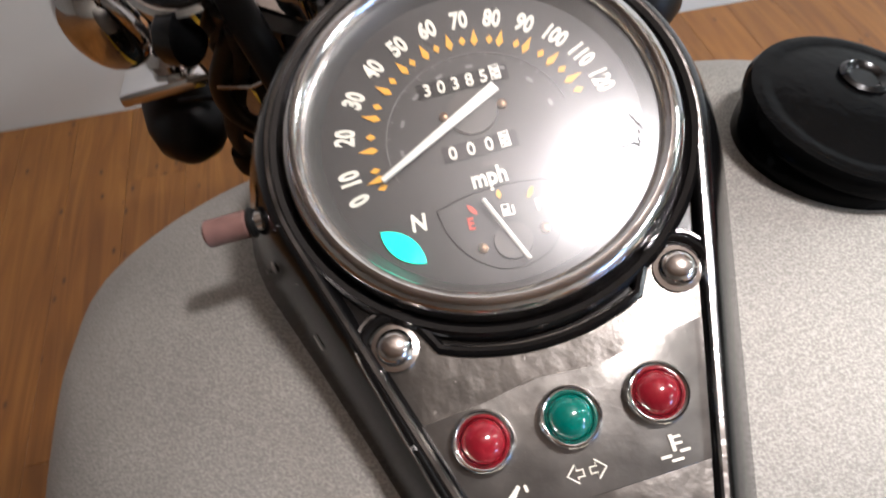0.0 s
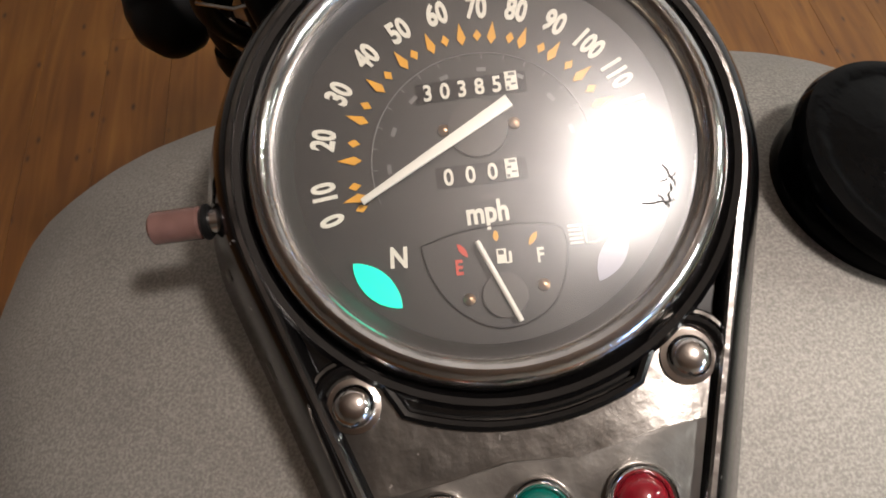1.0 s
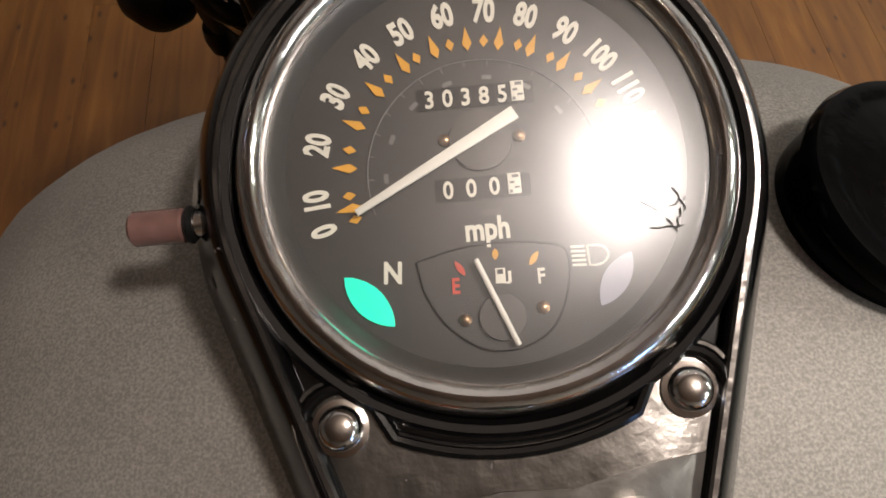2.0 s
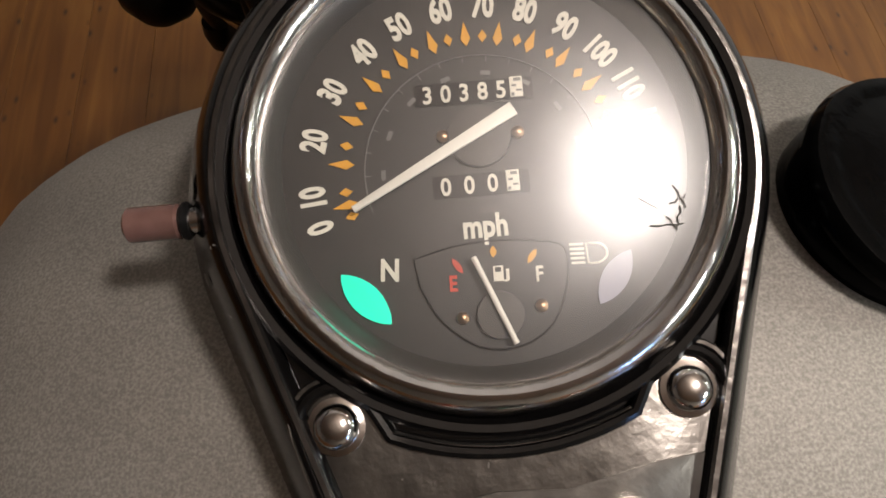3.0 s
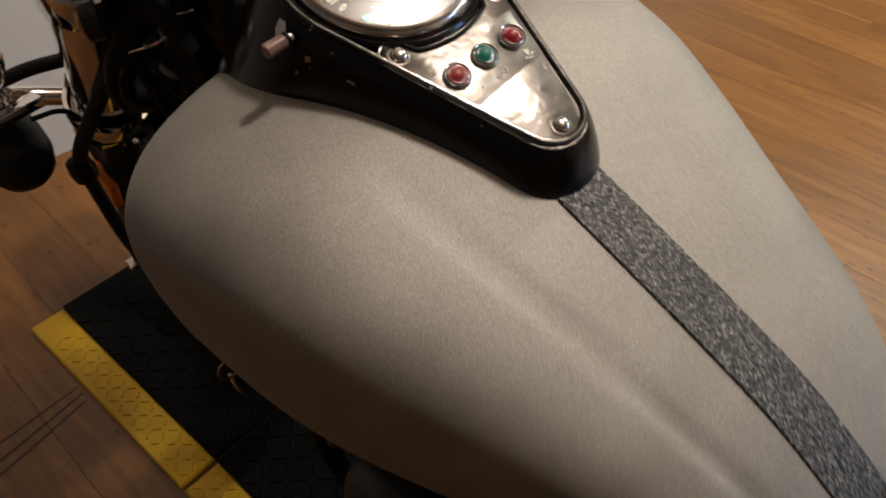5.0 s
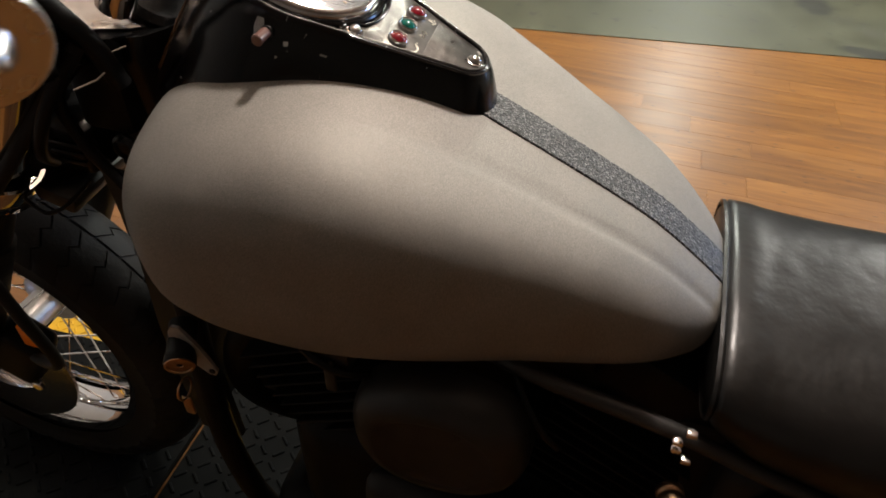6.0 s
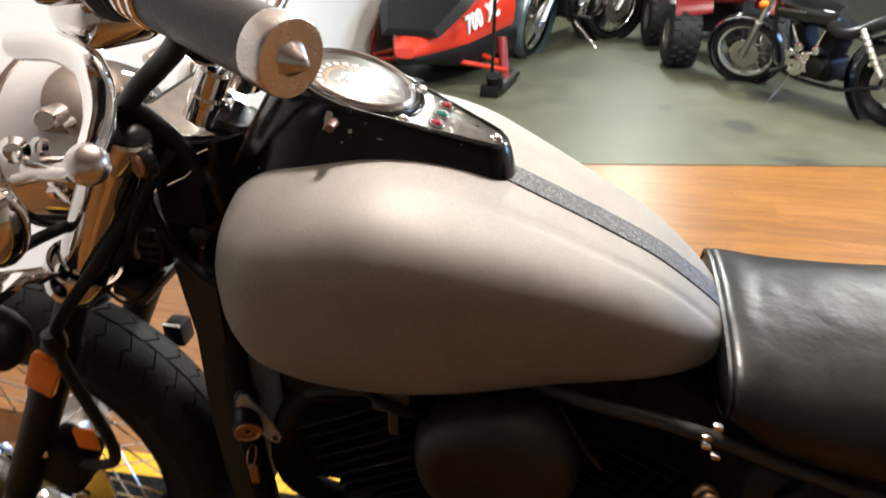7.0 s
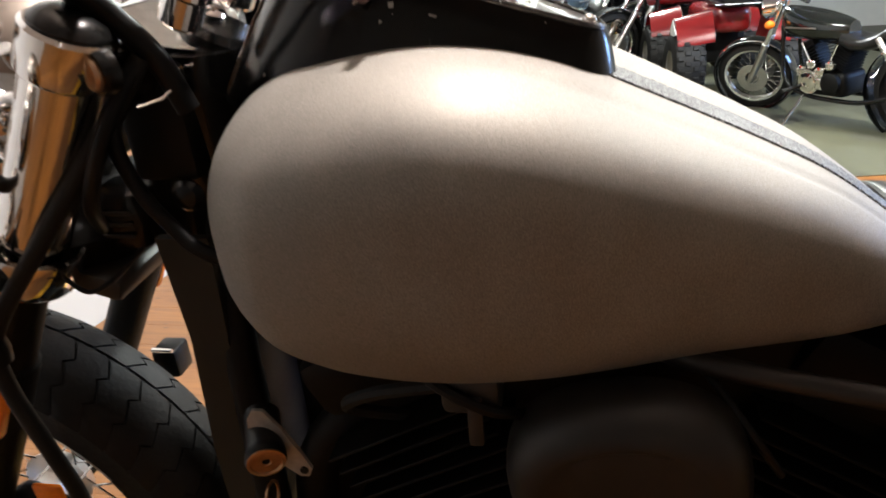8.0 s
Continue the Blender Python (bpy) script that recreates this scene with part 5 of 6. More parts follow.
# handlebar, grips, levers
for s in (-1, 1):
    bar = part("handlebar", tube([(s * 0.0, 0.222, 1.016), (s * 0.06, 0.222, 1.016), (s * 0.115, 0.215, 1.045), (s * 0.165, 0.205, 1.105), (s * 0.225, 0.200, 1.145), (s * 0.29, 0.172, 1.158), (s * 0.345, 0.105, 1.151)], 0.0128, 16), CHROME, bike, "chrome pulled-back handlebar")
    g0, g1 = Vector((s * 0.338, 0.116, 1.152)), Vector((s * 0.411, -0.010, 1.134))
    part("grip", join(rod(g0, g1, 0.0185, 28), rod(g0, g0 + (g1 - g0) * 0.10, 0.026, 28), rod(g0 + (g1 - g0) * 0.13, g0 + (g1 - g0) * 0.17, 0.0215, 28)), GRIPRUBBER, bar, "black rubber grip with chrome end")
    endm = along(g1, g1 + (g1 - g0))
    part("grip_end", lathe([(0, -0.003), (0.0193, -0.003), (0.0196, 0.010), (0.0190, 0.0125), (0.0185, 0.0130), (0.0085, 0.0130), (0.0078, 0.0145), (0.0045, 0.019), (0.0, 0.0265)], 40, endm), SATINMETAL, bar, "chrome grip cap with pointed centre")
    for k in range(3):
        part("grip_band", lathe([(0.0186, 0), (0.0205, 0.001), (0.0205, 0.004), (0.0186, 0.005)], 28, along(g0 + (g1 - g0) * (0.20 + 0.06 * k), g1)), CHROME, bar)
    part("switch_box", box((0.070, 0.052, 0.050), bevel=0.014, segs=3), WORNCHROME, bar, "chromed switch housing", matrix=Matrix.Translation((s * 0.320, 0.148, 1.157)) @ Matrix.Rotation(radians(60 * s), 4, "Z"))
    part("lever_perch", box((0.055, 0.075, 0.036), bevel=0.013, segs=3), CHROME, bar, "polished lever perch", matrix=Matrix.Translation((s * 0.275, 0.176, 1.112)) @ Matrix.Rotation(radians(35 * s), 4, "Z"))
    part("lever", tube([(s * 0.270, 0.257, 1.084), (s * 0.310, 0.192, 1.097), (s * 0.350, 0.142, 1.102), (s * 0.385, 0.111, 1.101), (s * 0.420, 0.087, 1.097), (s * 0.450, 0.070, 1.097), (s * 0.470, 0.059, 1.099)], 0.008, 14, 6, False, (0.011, 0.0105, 0.010, 0.009, 0.008, 0.0075, 0.007)), CHROME, bar, "polished hand lever")
    part("lever_ball", lathe([(0.0098 * math.sin(a), 0.0098 * math.cos(a)) for a in np.linspace(0, math.pi, 13)], 24, Matrix.Translation((s * 0.472, 0.058, 1.098))), SATINMETAL, bar, "round lever end")

# cables and hoses
part("wiring_sleeve", tube([(-0.215, 0.150, 1.130), (-0.165, 0.190, 1.065), (-0.142, 0.230, 1.030), (-0.132, 0.268, 1.000), (-0.100, 0.305, 0.968), (-0.07, 0.315, 0.93)], 0.0105, 14), BLACKPLASTIC, bike, "black wiring sleeve from the bar")
part("cable_sheath", tube([(-0.118, 0.300, 0.985), (-0.098, 0.285, 0.958), (-0.088, 0.262, 0.922), (-0.080, 0.250, 0.88)], 0.0095, 14), BLACKPLASTIC, bike, "black cable sheath at the steering neck")
part("brake_hose", tube([(-0.095, 0.270, 0.925), (-0.106, 0.288, 0.898), (-0.128, 0.330, 0.843), (-0.150, 0.368, 0.790), (-0.164, 0.408, 0.740), (-0.168, 0.428, 0.705), (-0.170, 0.428, 0.660), (-0.172, 0.412, 0.600), (-0.164, 0.408, 0.535), (-0.148, 0.430, 0.475), (-0.126, 0.490, 0.432), (-0.105, 0.540, 0.410)], 0.0076, 14), RUBBER, bike, "black brake hose along the fork")
part("speedo_cable", tube([(-0.06, 0.29, 0.90), (-0.100, 0.308, 0.872), (-0.102, 0.299, 0.822), (-0.10, 0.279, 0.786), (-0.10, 0.253, 0.761), (-0.09, 0.20, 0.74)], 0.0065, 10), BLACKPLASTIC, bike, "black cable beside the tank")
part("loom", tube([(-0.10, 0.275, 0.92), (-0.128, 0.300, 0.870), (-0.128, 0.325, 0.82), (-0.100, 0.345, 0.785)], 0.0065, 10), BLACKPLASTIC, bike, "black wiring loom")
part("hose_joint", lathe([(0, -0.012), (0.011, -0.010), (0.0125, 0), (0.011, 0.010), (0, 0.012)], 18, Matrix.Translation((-0.170, 0.429, 0.702)) @ Matrix.Scale(1.15, 4)), BLACKPLASTIC, bike, "black hose joint")
part("signal_wire", tube([(-0.19, 0.40, 0.80), (-0.16, 0.40, 0.79), (-0.14, 0.41, 0.745)], 0.0025, 8), BLACKPLASTIC, bike, "thin signal wire")
cal = part("brake_caliper", box((0.050, 0.075, 0.11), bevel=0.016, segs=3), DARKMETAL, bike, "dark brake caliper", matrix=Matrix.Translation((-0.098, 0.555, 0.40)) @ Matrix.Rotation(RAKE, 4, "X"))
for s in (-1, 1):
    part("caliper_bolt", rod((-0.122, 0.545 + s * 0.02, 0.40 + s * 0.04), (-0.130, 0.545 + s * 0.02, 0.40 + s * 0.04), 0.008, 12), WORNCHROME, cal)
part("hub_reflector", box((0.006, 0.034, 0.038), (-0.127, 0.483, 0.485), 0.003), AMBER, cal, "orange reflector by the caliper")

# turn signals
for s in (-1, 1):
    sig = part("turn_signal", tube([(s * 0.118, 0.440, 0.762), (s * 0.155, 0.455, 0.778), (s * 0.195, 0.467, 0.798)], 0.010, 12), CHROME, bike, "bullet turn signal on a chrome stalk")
    part("signal_ball", lathe([(0.0175 * math.sin(a), 0.0175 * math.cos(a)) for a in np.linspace(0, math.pi, 13)], 24, Matrix.Translation((s * 0.193, 0.463, 0.828))), CHROME, sig)
    part("signal_neck", lathe([(0.012, 0.0), (0.020, 0.006), (0.0215, 0.014), (0.016, 0.022), (0.013, 0.036), (0.017, 0.050)], 28, Matrix.Translation((s * 0.200, 0.467, 0.788))), CHROME, sig)
    part("signal_dome", lathe([(0.030 * math.sin(a), 0.046 * math.cos(a)) for a in np.linspace(0, math.pi, 17)], 32, Matrix.Translation((s * 0.207, 0.408, 0.878)) @ Matrix.Rotation(radians(12), 4, "X")), CHROME, sig, "chrome dome above the signal")
    part("signal_stalk", tube([(s * 0.192, 0.425, 0.832), (s * 0.165, 0.410, 0.838), (s * 0.128, 0.385, 0.842)], 0.0065, 10), BLACKPLASTIC, sig, "black cable stalk")
    part("signal_plate", box((0.080, 0.060, 0.012), bevel=0.003), CHROME, sig, "square chrome plate", matrix=Matrix.Translation((s * 0.205, 0.463, 0.785)) @ Matrix.Rotation(radians(-8), 4, "X"))
    part("signal_shell", lathe([(0, -0.052), (0.014, -0.049), (0.028, -0.037), (0.036, -0.018), (0.039, 0.006), (0.039, 0.020)], 36, Matrix.Translation((s * 0.213, 0.475, 0.735)) @ Matrix.Rotation(radians(-75), 4, "X")), BLACKPLASTIC, sig, "black bullet signal shell")
    part("signal_lens", lathe([(0.039, 0.020), (0.036, 0.030), (0.025, 0.038), (0, 0.042)], 36, Matrix.Translation((s * 0.213, 0.475, 0.735)) @ Matrix.Rotation(radians(-75), 4, "X")), AMBER, sig, "orange signal lens")


# ---- background vehicles ----
def spoked(owner, at, radius, width, rim=CHROME, lean=0.0, spokes=28):
    m = Matrix.Translation(at) @ Matrix.Rotation(radians(90), 4, "Y")
    w = part("wheel", lathe([(radius - width * 0.85, -width * 0.3), (radius - width * 0.65, -width * 0.34), (radius - width * 0.95, 0), (radius - width * 0.65, width * 0.34), (radius - width * 0.85, width * 0.3)], 48, m), rim, owner, "wheel with bright rim")
    tp = [(radius - width * 0.66 + width * 0.66 * math.cos(a), width / 2 * math.sin(a)) for a in np.linspace(-1.5, 1.5, 13)]
    part("tyre", lathe(tp, 48, m), RUBBER, w, "black tyre")
    part("hub", lathe([(0, -0.06), (0.04, -0.06), (0.04, -0.04), (0.025, 0), (0.04, 0.04), (0.04, 0.06), (0, 0.06)], 20, m), ALUMINIUM, w)
    rods = []
    for k in range(spokes):
        a = 2 * math.pi * k / spokes
        b = a + (0.5 if k % 2 else -0.5)
        p, q = Vector((0.04 * math.cos(b), 0.04 * math.sin(b), 0.045 if k % 4 < 2 else -0.045)), Vector(((radius - width * 0.9) * math.cos(a), (radius - width * 0.9) * math.sin(a), 0))
        rods.append(rod(p, q, 0.0022, 5))
    tagged(part("spokes", join(*rods), CHROME, w, "thin steel spokes", matrix=m), kind="stuff")
    part("brake_disc", lathe([(0.06, -0.07), (0.13, -0.07), (0.13, -0.075), (0.06, -0.075), (0.06, -0.07)], 36, m), ALUMINIUM, w)
    return w


def cruiser(label, where, heading, paint, fender_paint, lean=-8.0, size=1.0, steer=0.0):
    """A parked road motorcycle, its front along y in its own frame."""
    m = Matrix.Translation(where) @ Matrix.Rotation(radians(heading), 4, "Z") @ Matrix.Rotation(radians(lean), 4, "Y") @ Matrix.Diagonal((size, size, size, 1))
    b = thing("parked_motorcycle", label, "motorcycle", m, group="parked motorcycles")
    front = spoked(b, (0, 0.80, 0.32), 0.32, 0.10)
    spoked(b, (0, -0.75, 0.32), 0.32, 0.14)
    for s in (-1, 1):
        leg = part("fork_leg", rod((s * 0.095, 0.80, 0.32), (s * 0.095, 0.43, 0.98), 0.021, 16), CHROME, b, "bright fork leg")
        part("slider", rod((s * 0.095, 0.815, 0.30), (s * 0.095, 0.62, 0.64), 0.029, 16), ALUMINIUM, leg)
        part("handlebar", tube([(0, 0.42, 1.02), (s * 0.12, 0.40, 1.06), (s * 0.25, 0.34, 1.16), (s * 0.40, 0.16, 1.10)], 0.013, 10), CHROME, b, "bright handlebar")
        part("grip", rod((s * 0.33, 0.245, 1.125), (s * 0.42, 0.135, 1.095), 0.019, 14), GRIPRUBBER, b)
        part("turn_signal", lathe([(0.035 * math.sin(a), 0.04 * math.cos(a)) for a in np.linspace(0, math.pi, 9)], 16, Matrix.Translation((s * 0.21, 0.52, 0.86)) @ Matrix.Rotation(radians(90), 4, "X")), AMBER, b, "orange turn signal")
        if s > 0:
            part("exhaust", tube([(s * 0.10, 0.20, 0.55), (s * 0.17, 0.28, 0.35), (s * 0.18, 0.05, 0.22), (s * 0.20, -0.4, 0.24), (s * 0.22, -1.0, 0.28)], 0.035, 14), CHROME, b, "chrome exhaust pipe")
        shock = part("rear_shock", rod((s * 0.14, -0.55, 0.72), (s * 0.15, -0.78, 0.40), 0.022, 14), ALUMINIUM, b, "coil spring shock absorber")
        part("spring", tube([(s * 0.145 + 0.034 * math.cos(k * 1.2), -0.575 - 0.006 * k + 0.02 * math.sin(k * 1.2), 0.69 - 0.0085 * k) for k in range(30)], 0.006, 6, 3), CHROME, shock)
        part("foot_peg", rod((s * 0.12, 0.18, 0.30), (s * 0.30, 0.18, 0.30), 0.018, 12), RUBBER, b)
    part("front_fender", lathe([(0.335, -0.07), (0.352, -0.045), (0.36, 0), (0.352, 0.045), (0.335, 0.07), (0.345, 0.04), (0.35, 0), (0.345, -0.04)], 60, Matrix.Translation((0, 0.80, 0.32)) @ Matrix.Rotation(radians(90), 4, "Y")), fender_paint, b, "curved front fender")
    fend = b.children[-1]
    bm = bmesh.new()
    bm.from_mesh(fend.data)
    cut = [v for v in bm.verts if v.co.z < 0.42 or (v.co.y > 1.02)]
    bmesh.ops.delete(bm, geom=cut, context="VERTS")
    bm.to_mesh(fend.data)
    bm.free()
    part("rear_fender", lathe([(0.345, -0.10), (0.365, -0.06), (0.37, 0), (0.365, 0.06), (0.345, 0.10), (0.355, 0.055), (0.36, 0), (0.355, -0.055)], 60, Matrix.Translation((0, -0.75, 0.32)) @ Matrix.Rotation(radians(90), 4, "Y")), fender_paint, b, "curved rear fender")
    fend = b.children[-1]
    bm = bmesh.new()
    bm.from_mesh(fend.data)
    bmesh.ops.delete(bm, geom=[v for v in bm.verts if v.co.z < 0.36 or v.co.y > -0.52], context="VERTS")
    bm.to_mesh(fend.data)
    bm.free()
    head = part("headlamp", lathe([(0, -0.10), (0.05, -0.09), (0.08, -0.05), (0.088, 0.02), (0.092, 0.03), (0.085, 0.045)], 32, Matrix.Translation((0, 0.56, 0.92)) @ Matrix.Rotation(radians(-90), 4, "X")), CHROME, b, "round chrome headlamp")
    part("headlamp_lens", lathe([(0.085, 0.04), (0.05, 0.055), (0, 0.06)], 28, Matrix.Translation((0, 0.56, 0.92)) @ Matrix.Rotation(radians(-90), 4, "X")), BLUEDIM, head)
    rings = []
    for t in np.linspace(0, 1, 19):
        y = 0.38 - 0.62 * t
        w = 0.165 * math.sin(math.pi * min(1, 0.12 + t * 0.83)) ** 0.55
        zt, zb = 0.925 - 0.11 * t ** 1.5, 0.665 - 0.01 * t
        rings.append([(w * math.cos(a) * (1.0), y, (zt + zb) / 2 + (zt - zb) / 2 * math.copysign(abs(math.sin(a)) ** 0.8, math.sin(a))) for a in np.linspace(0, 2 * math.pi, 33)[:-1]])
    tk = part("fuel_tank", loft(rings), paint, b, "glossy teardrop fuel tank")
    part("tank_stripe", box((0.006, 0.30, 0.012), (-0.165, 0.12, 0.780), 0.003), ALUMINIUM, tk)
    rings = []
    for t in np.linspace(0, 1, 15):
        y = -0.20 - 0.70 * t
        w = 0.10 + 0.06 * math.sin(math.pi * min(1, t * 1.3 + 0.1)) - 0.02 * t
        zt = 0.74 - 0.06 * math.sin(math.pi * min(1, t * 1.7)) + 0.12 * t
        rings.append([(w * math.cos(a), y, zt - 0.055 + 0.055 * math.copysign(abs(math.sin(a)) ** 0.7, math.sin(a))) for a in np.linspace(0, 2 * math.pi, 25)[:-1]])
    part("seat", loft(rings), LEATHER, b, "black stepped saddle")
    part("frame", join(tube([(0, 0.40, 0.88), (0, 0.1, 0.68), (0, -0.4, 0.62), (0, -0.75, 0.58)], 0.022, 10), tube([(0.08, 0.38, 0.78), (0.11, 0.30, 0.30), (0.12, -0.3, 0.22), (0.12, -0.75, 0.32)], 0.018, 10),
                       tube([(-0.08, 0.38, 0.78), (-0.11, 0.30, 0.30), (-0.12, -0.3, 0.22), (-0.12, -0.75, 0.32)], 0.018, 10)), FRAMEBLACK, b, "black tube frame")
    part("crankcase", box((0.26, 0.40, 0.20), (0, -0.06, 0.34), 0.05, 3), DARKMETAL, b, "dark cast crankcase")
    part("primary_cover", box((0.04, 0.22, 0.10), (-0.150, 0.02, 0.35), 0.018, 3), CHROME, b, "chrome primary cover")
    part("engine_cover", lathe([(0.10, 0), (0.10, 0.022), (0.092, 0.030), (0.080, 0.030), (0.074, 0.040), (0.045, 0.046), (0.040, 0.040), (0, 0.042)], 36, Matrix.Translation((-0.14, 0.05, 0.36)) @ Matrix.Rotation(radians(-90), 4, "Y")), CHROME, b, "round chrome engine cover")
    part("engine_cover", lathe([(0.085, 0), (0.085, 0.03), (0.06, 0.045), (0, 0.05)], 28, Matrix.Translation((-0.14, -0.16, 0.36)) @ Matrix.Rotation(radians(-90), 4, "Y")), DARKMETAL, b, "round dark engine cover")
    for ang, y0 in ((24, 0.05), (-24, -0.14)):
        mm = Matrix.Translation((0, y0, 0.43)) @ Matrix.Rotation(radians(-ang), 4, "X")
        cyl = part("cylinder", box((0.14, 0.11, 0.26), (0, 0, 0.12), 0.015), DARKMETAL, b, "finned cylinder", matrix=mm)
        for k in range(7):
            part("fin", box((0.21, 0.15, 0.005), (0, 0, 0.05 + k * 0.024), 0.001, 1), DARKMETAL, cyl, matrix=mm)
    for y0, z0, r in ((0.12, 0.44, 0.050), (0.02, 0.50, 0.042), (-0.06, 0.44, 0.048), (-0.16, 0.50, 0.040)):
        lump = part("cam_cover", lathe([(r, 0), (r, 0.020), (r * 0.86, 0.032), (r * 0.5, 0.036), (r * 0.46, 0.030), (0, 0.030)], 24, Matrix.Translation((-0.135, y0, z0)) @ Matrix.Rotation(radians(-90), 4, "Y")), CHROME, b, "small polished engine cover")
        for k in range(4):
            c, d = r * 0.72 * math.cos(k * 1.57 + 0.6), r * 0.72 * math.sin(k * 1.57 + 0.6)
            part("cover_bolt", rod((-0.160, y0 + c, z0 + d), (-0.176, y0 + c, z0 + d), 0.006, 8), ALUMINIUM, lump)
    part("pushrod_tube", rod((-0.125, 0.04, 0.47), (-0.125, 0.14, 0.66), 0.011, 12), CHROME, b, "chrome pushrod tube")
    part("pushrod_tube", rod((-0.125, -0.10, 0.47), (-0.125, -0.20, 0.66), 0.011, 12), CHROME, b, "chrome pushrod tube")
    part("fender_stripe", tube([(-0.058, 0.80 + 0.352 * math.cos(a), 0.32 + 0.352 * math.sin(a)) for a in np.linspace(0.95, 2.5, 14)], 0.006, 6, 0), CHROME, b, "bright stripe on the front fender")
    # the bars turned to the steering stop
    top, axis = Vector((0, 0.43, 0.98)), Vector((0, -0.37, 0.66)).normalized()
    turn = Matrix.Translation(top) @ Matrix.Rotation(radians(steer), 4, axis) @ Matrix.Translation(-top)
    for ob in b.children:
        if ob == front or ob.name.split(".")[0] in ("fork_leg", "handlebar", "grip", "turn_signal", "front_fender", "fender_stripe", "headlamp"):
            ob.matrix_basis = turn
    part("side_stand", rod((-0.13, 0.12, 0.24), (-0.38, 0.10, 0.048), 0.011, 10), CHROME, b, "bright side stand")
    return b


cruiser("black cruiser motorcycle with spoked chrome wheels", (4.26, -1.56, 0.004), -58, BLACKPAINT, BLACKPAINT, size=0.77, steer=33.0)
cruiser("blue-grey cruiser motorcycle with chrome fork", (6.27, 0.18, 0.004), 72, BLUEGREY, BLUEGREY)
cruiser("red motorcycle with dull rims parked in the row", (7.05, -0.90, 0.004), 35, RED, DARKMETAL)
cruiser("dark motorcycle in the far row", (8.4, 0.55, 0.004), 80, BLACKPAINT, DARKMETAL)
cruiser("dark motorcycle at the far end", (8.3, -1.2, 0.004), 30, BLACKPAINT, BLACKPAINT)
cruiser("black motorcycle beside the far wall", (9.6, -0.4, 0.004), 60, BLACKPAINT, RED)


def quad(label, where, heading):
    """A three or four wheeler with fat knobbly tyres."""
    m = Matrix.Translation(where) @ Matrix.Rotation(radians(heading), 4, "Z")
    b = thing("all_terrain_vehicle", label, "vehicle", m)
    for x, y in ((-0.38, -0.5), (0.38, -0.5), (-0.38, 0.55), (0.38, 0.55)):
        wmx = Matrix.Translation((x, y, 0.255)) @ Matrix.Rotation(radians(90), 4, "Y")
        t = part("tyre", lathe([(0.12, -0.11), (0.20, -0.12), (0.235, -0.10), (0.245, -0.05), (0.247, 0), (0.245, 0.05), (0.235, 0.10), (0.20, 0.12), (0.12, 0.11)], 40, wmx), RUBBER, b, "fat knobbly tyre")
        for k in range(20):
            for z in (-0.075, -0.02, 0.04, 0.09):
                a = 2 * math.pi * (k + (0.5 if z in (-0.02, 0.09) else 0)) / 20
                part("knob", box((0.018, 0.035, 0.042), (0.247 if abs(z) < 0.08 else 0.238, 0, z), 0.003, 1), RUBBER, t, smooth=False, matrix=wmx @ Matrix.Rotation(a, 4, "Z"))
        part("rim", lathe([(0, -0.06), (0.06, -0.07), (0.125, -0.10), (0.13, -0.11), (0.13, 0.11), (0.125, 0.10), (0.06, 0.06), (0, 0.05)], 28, wmx), ALUMINIUM, t)
    for s in (-1, 1):
        for y, l in ((-0.5, 0.36), (0.55, 0.36)):
            f = [[(s * 0.20, y - l / 2 + l * k / 10, 0.46 + 0.20 * math.sin(math.pi * k / 10)), (s * 0.47, y - l / 2 + l * k / 10, 0.42 + 0.19 * math.sin(math.pi * k / 10)),
                  (s * 0.47, y - l / 2 + l * k / 10, 0.40 + 0.19 * math.sin(math.pi * k / 10)), (s * 0.20, y - l / 2 + l * k / 10, 0.44 + 0.20 * math.sin(math.pi * k / 10))] for k in range(11)]
            part("fender", loft(f), RED, b, "red plastic fender")
        part("fender_flash", prism([(-0.15, 0.50), (0.0, 0.60), (0.06, 0.52), (0.02, 0.47)], -0.003, 0.003, 0, Matrix.Translation((s * 0.478, -0.5, 0)) @ Matrix(((0, 0, 1, 0), (1, 0, 0, 0), (0, 1, 0, 0), (0, 0, 0, 1)))), WHITEPRINT, b, "white flash on the fender")
    part("body", box((0.30, 0.9, 0.22), (0, 0.05, 0.58), 0.07, 3), RED, b, "red plastic body")
    part("seat", box((0.28, 0.55, 0.14), (0, -0.30, 0.74), 0.05, 3), LEATHER, b, "black padded seat")
    part("engine", box((0.34, 0.45, 0.26), (0, 0.05, 0.36), 0.04, 2), DARKMETAL, b, "dark engine block")
    part("handlebar", tube([(-0.38, 0.22, 0.98), (-0.2, 0.30, 0.97), (0, 0.34, 0.92), (0.2, 0.30, 0.97), (0.38, 0.22, 0.98)], 0.012, 10), FRAMEBLACK, b, "black handlebar")
    part("rack", join(*[rod((x, -0.85, 0.70), (x, -0.45, 0.72), 0.008, 8) for x in (-0.2, -0.07, 0.07, 0.2)], rod((-0.25, -0.8, 0.70), (0.25, -0.8, 0.70), 0.010, 8)), FRAMEBLACK, b, "black carrier rack")
    return b


quad("red all-terrain vehicle with fat knobbly tyres", (5.85, -1.12, 0.004), -84)

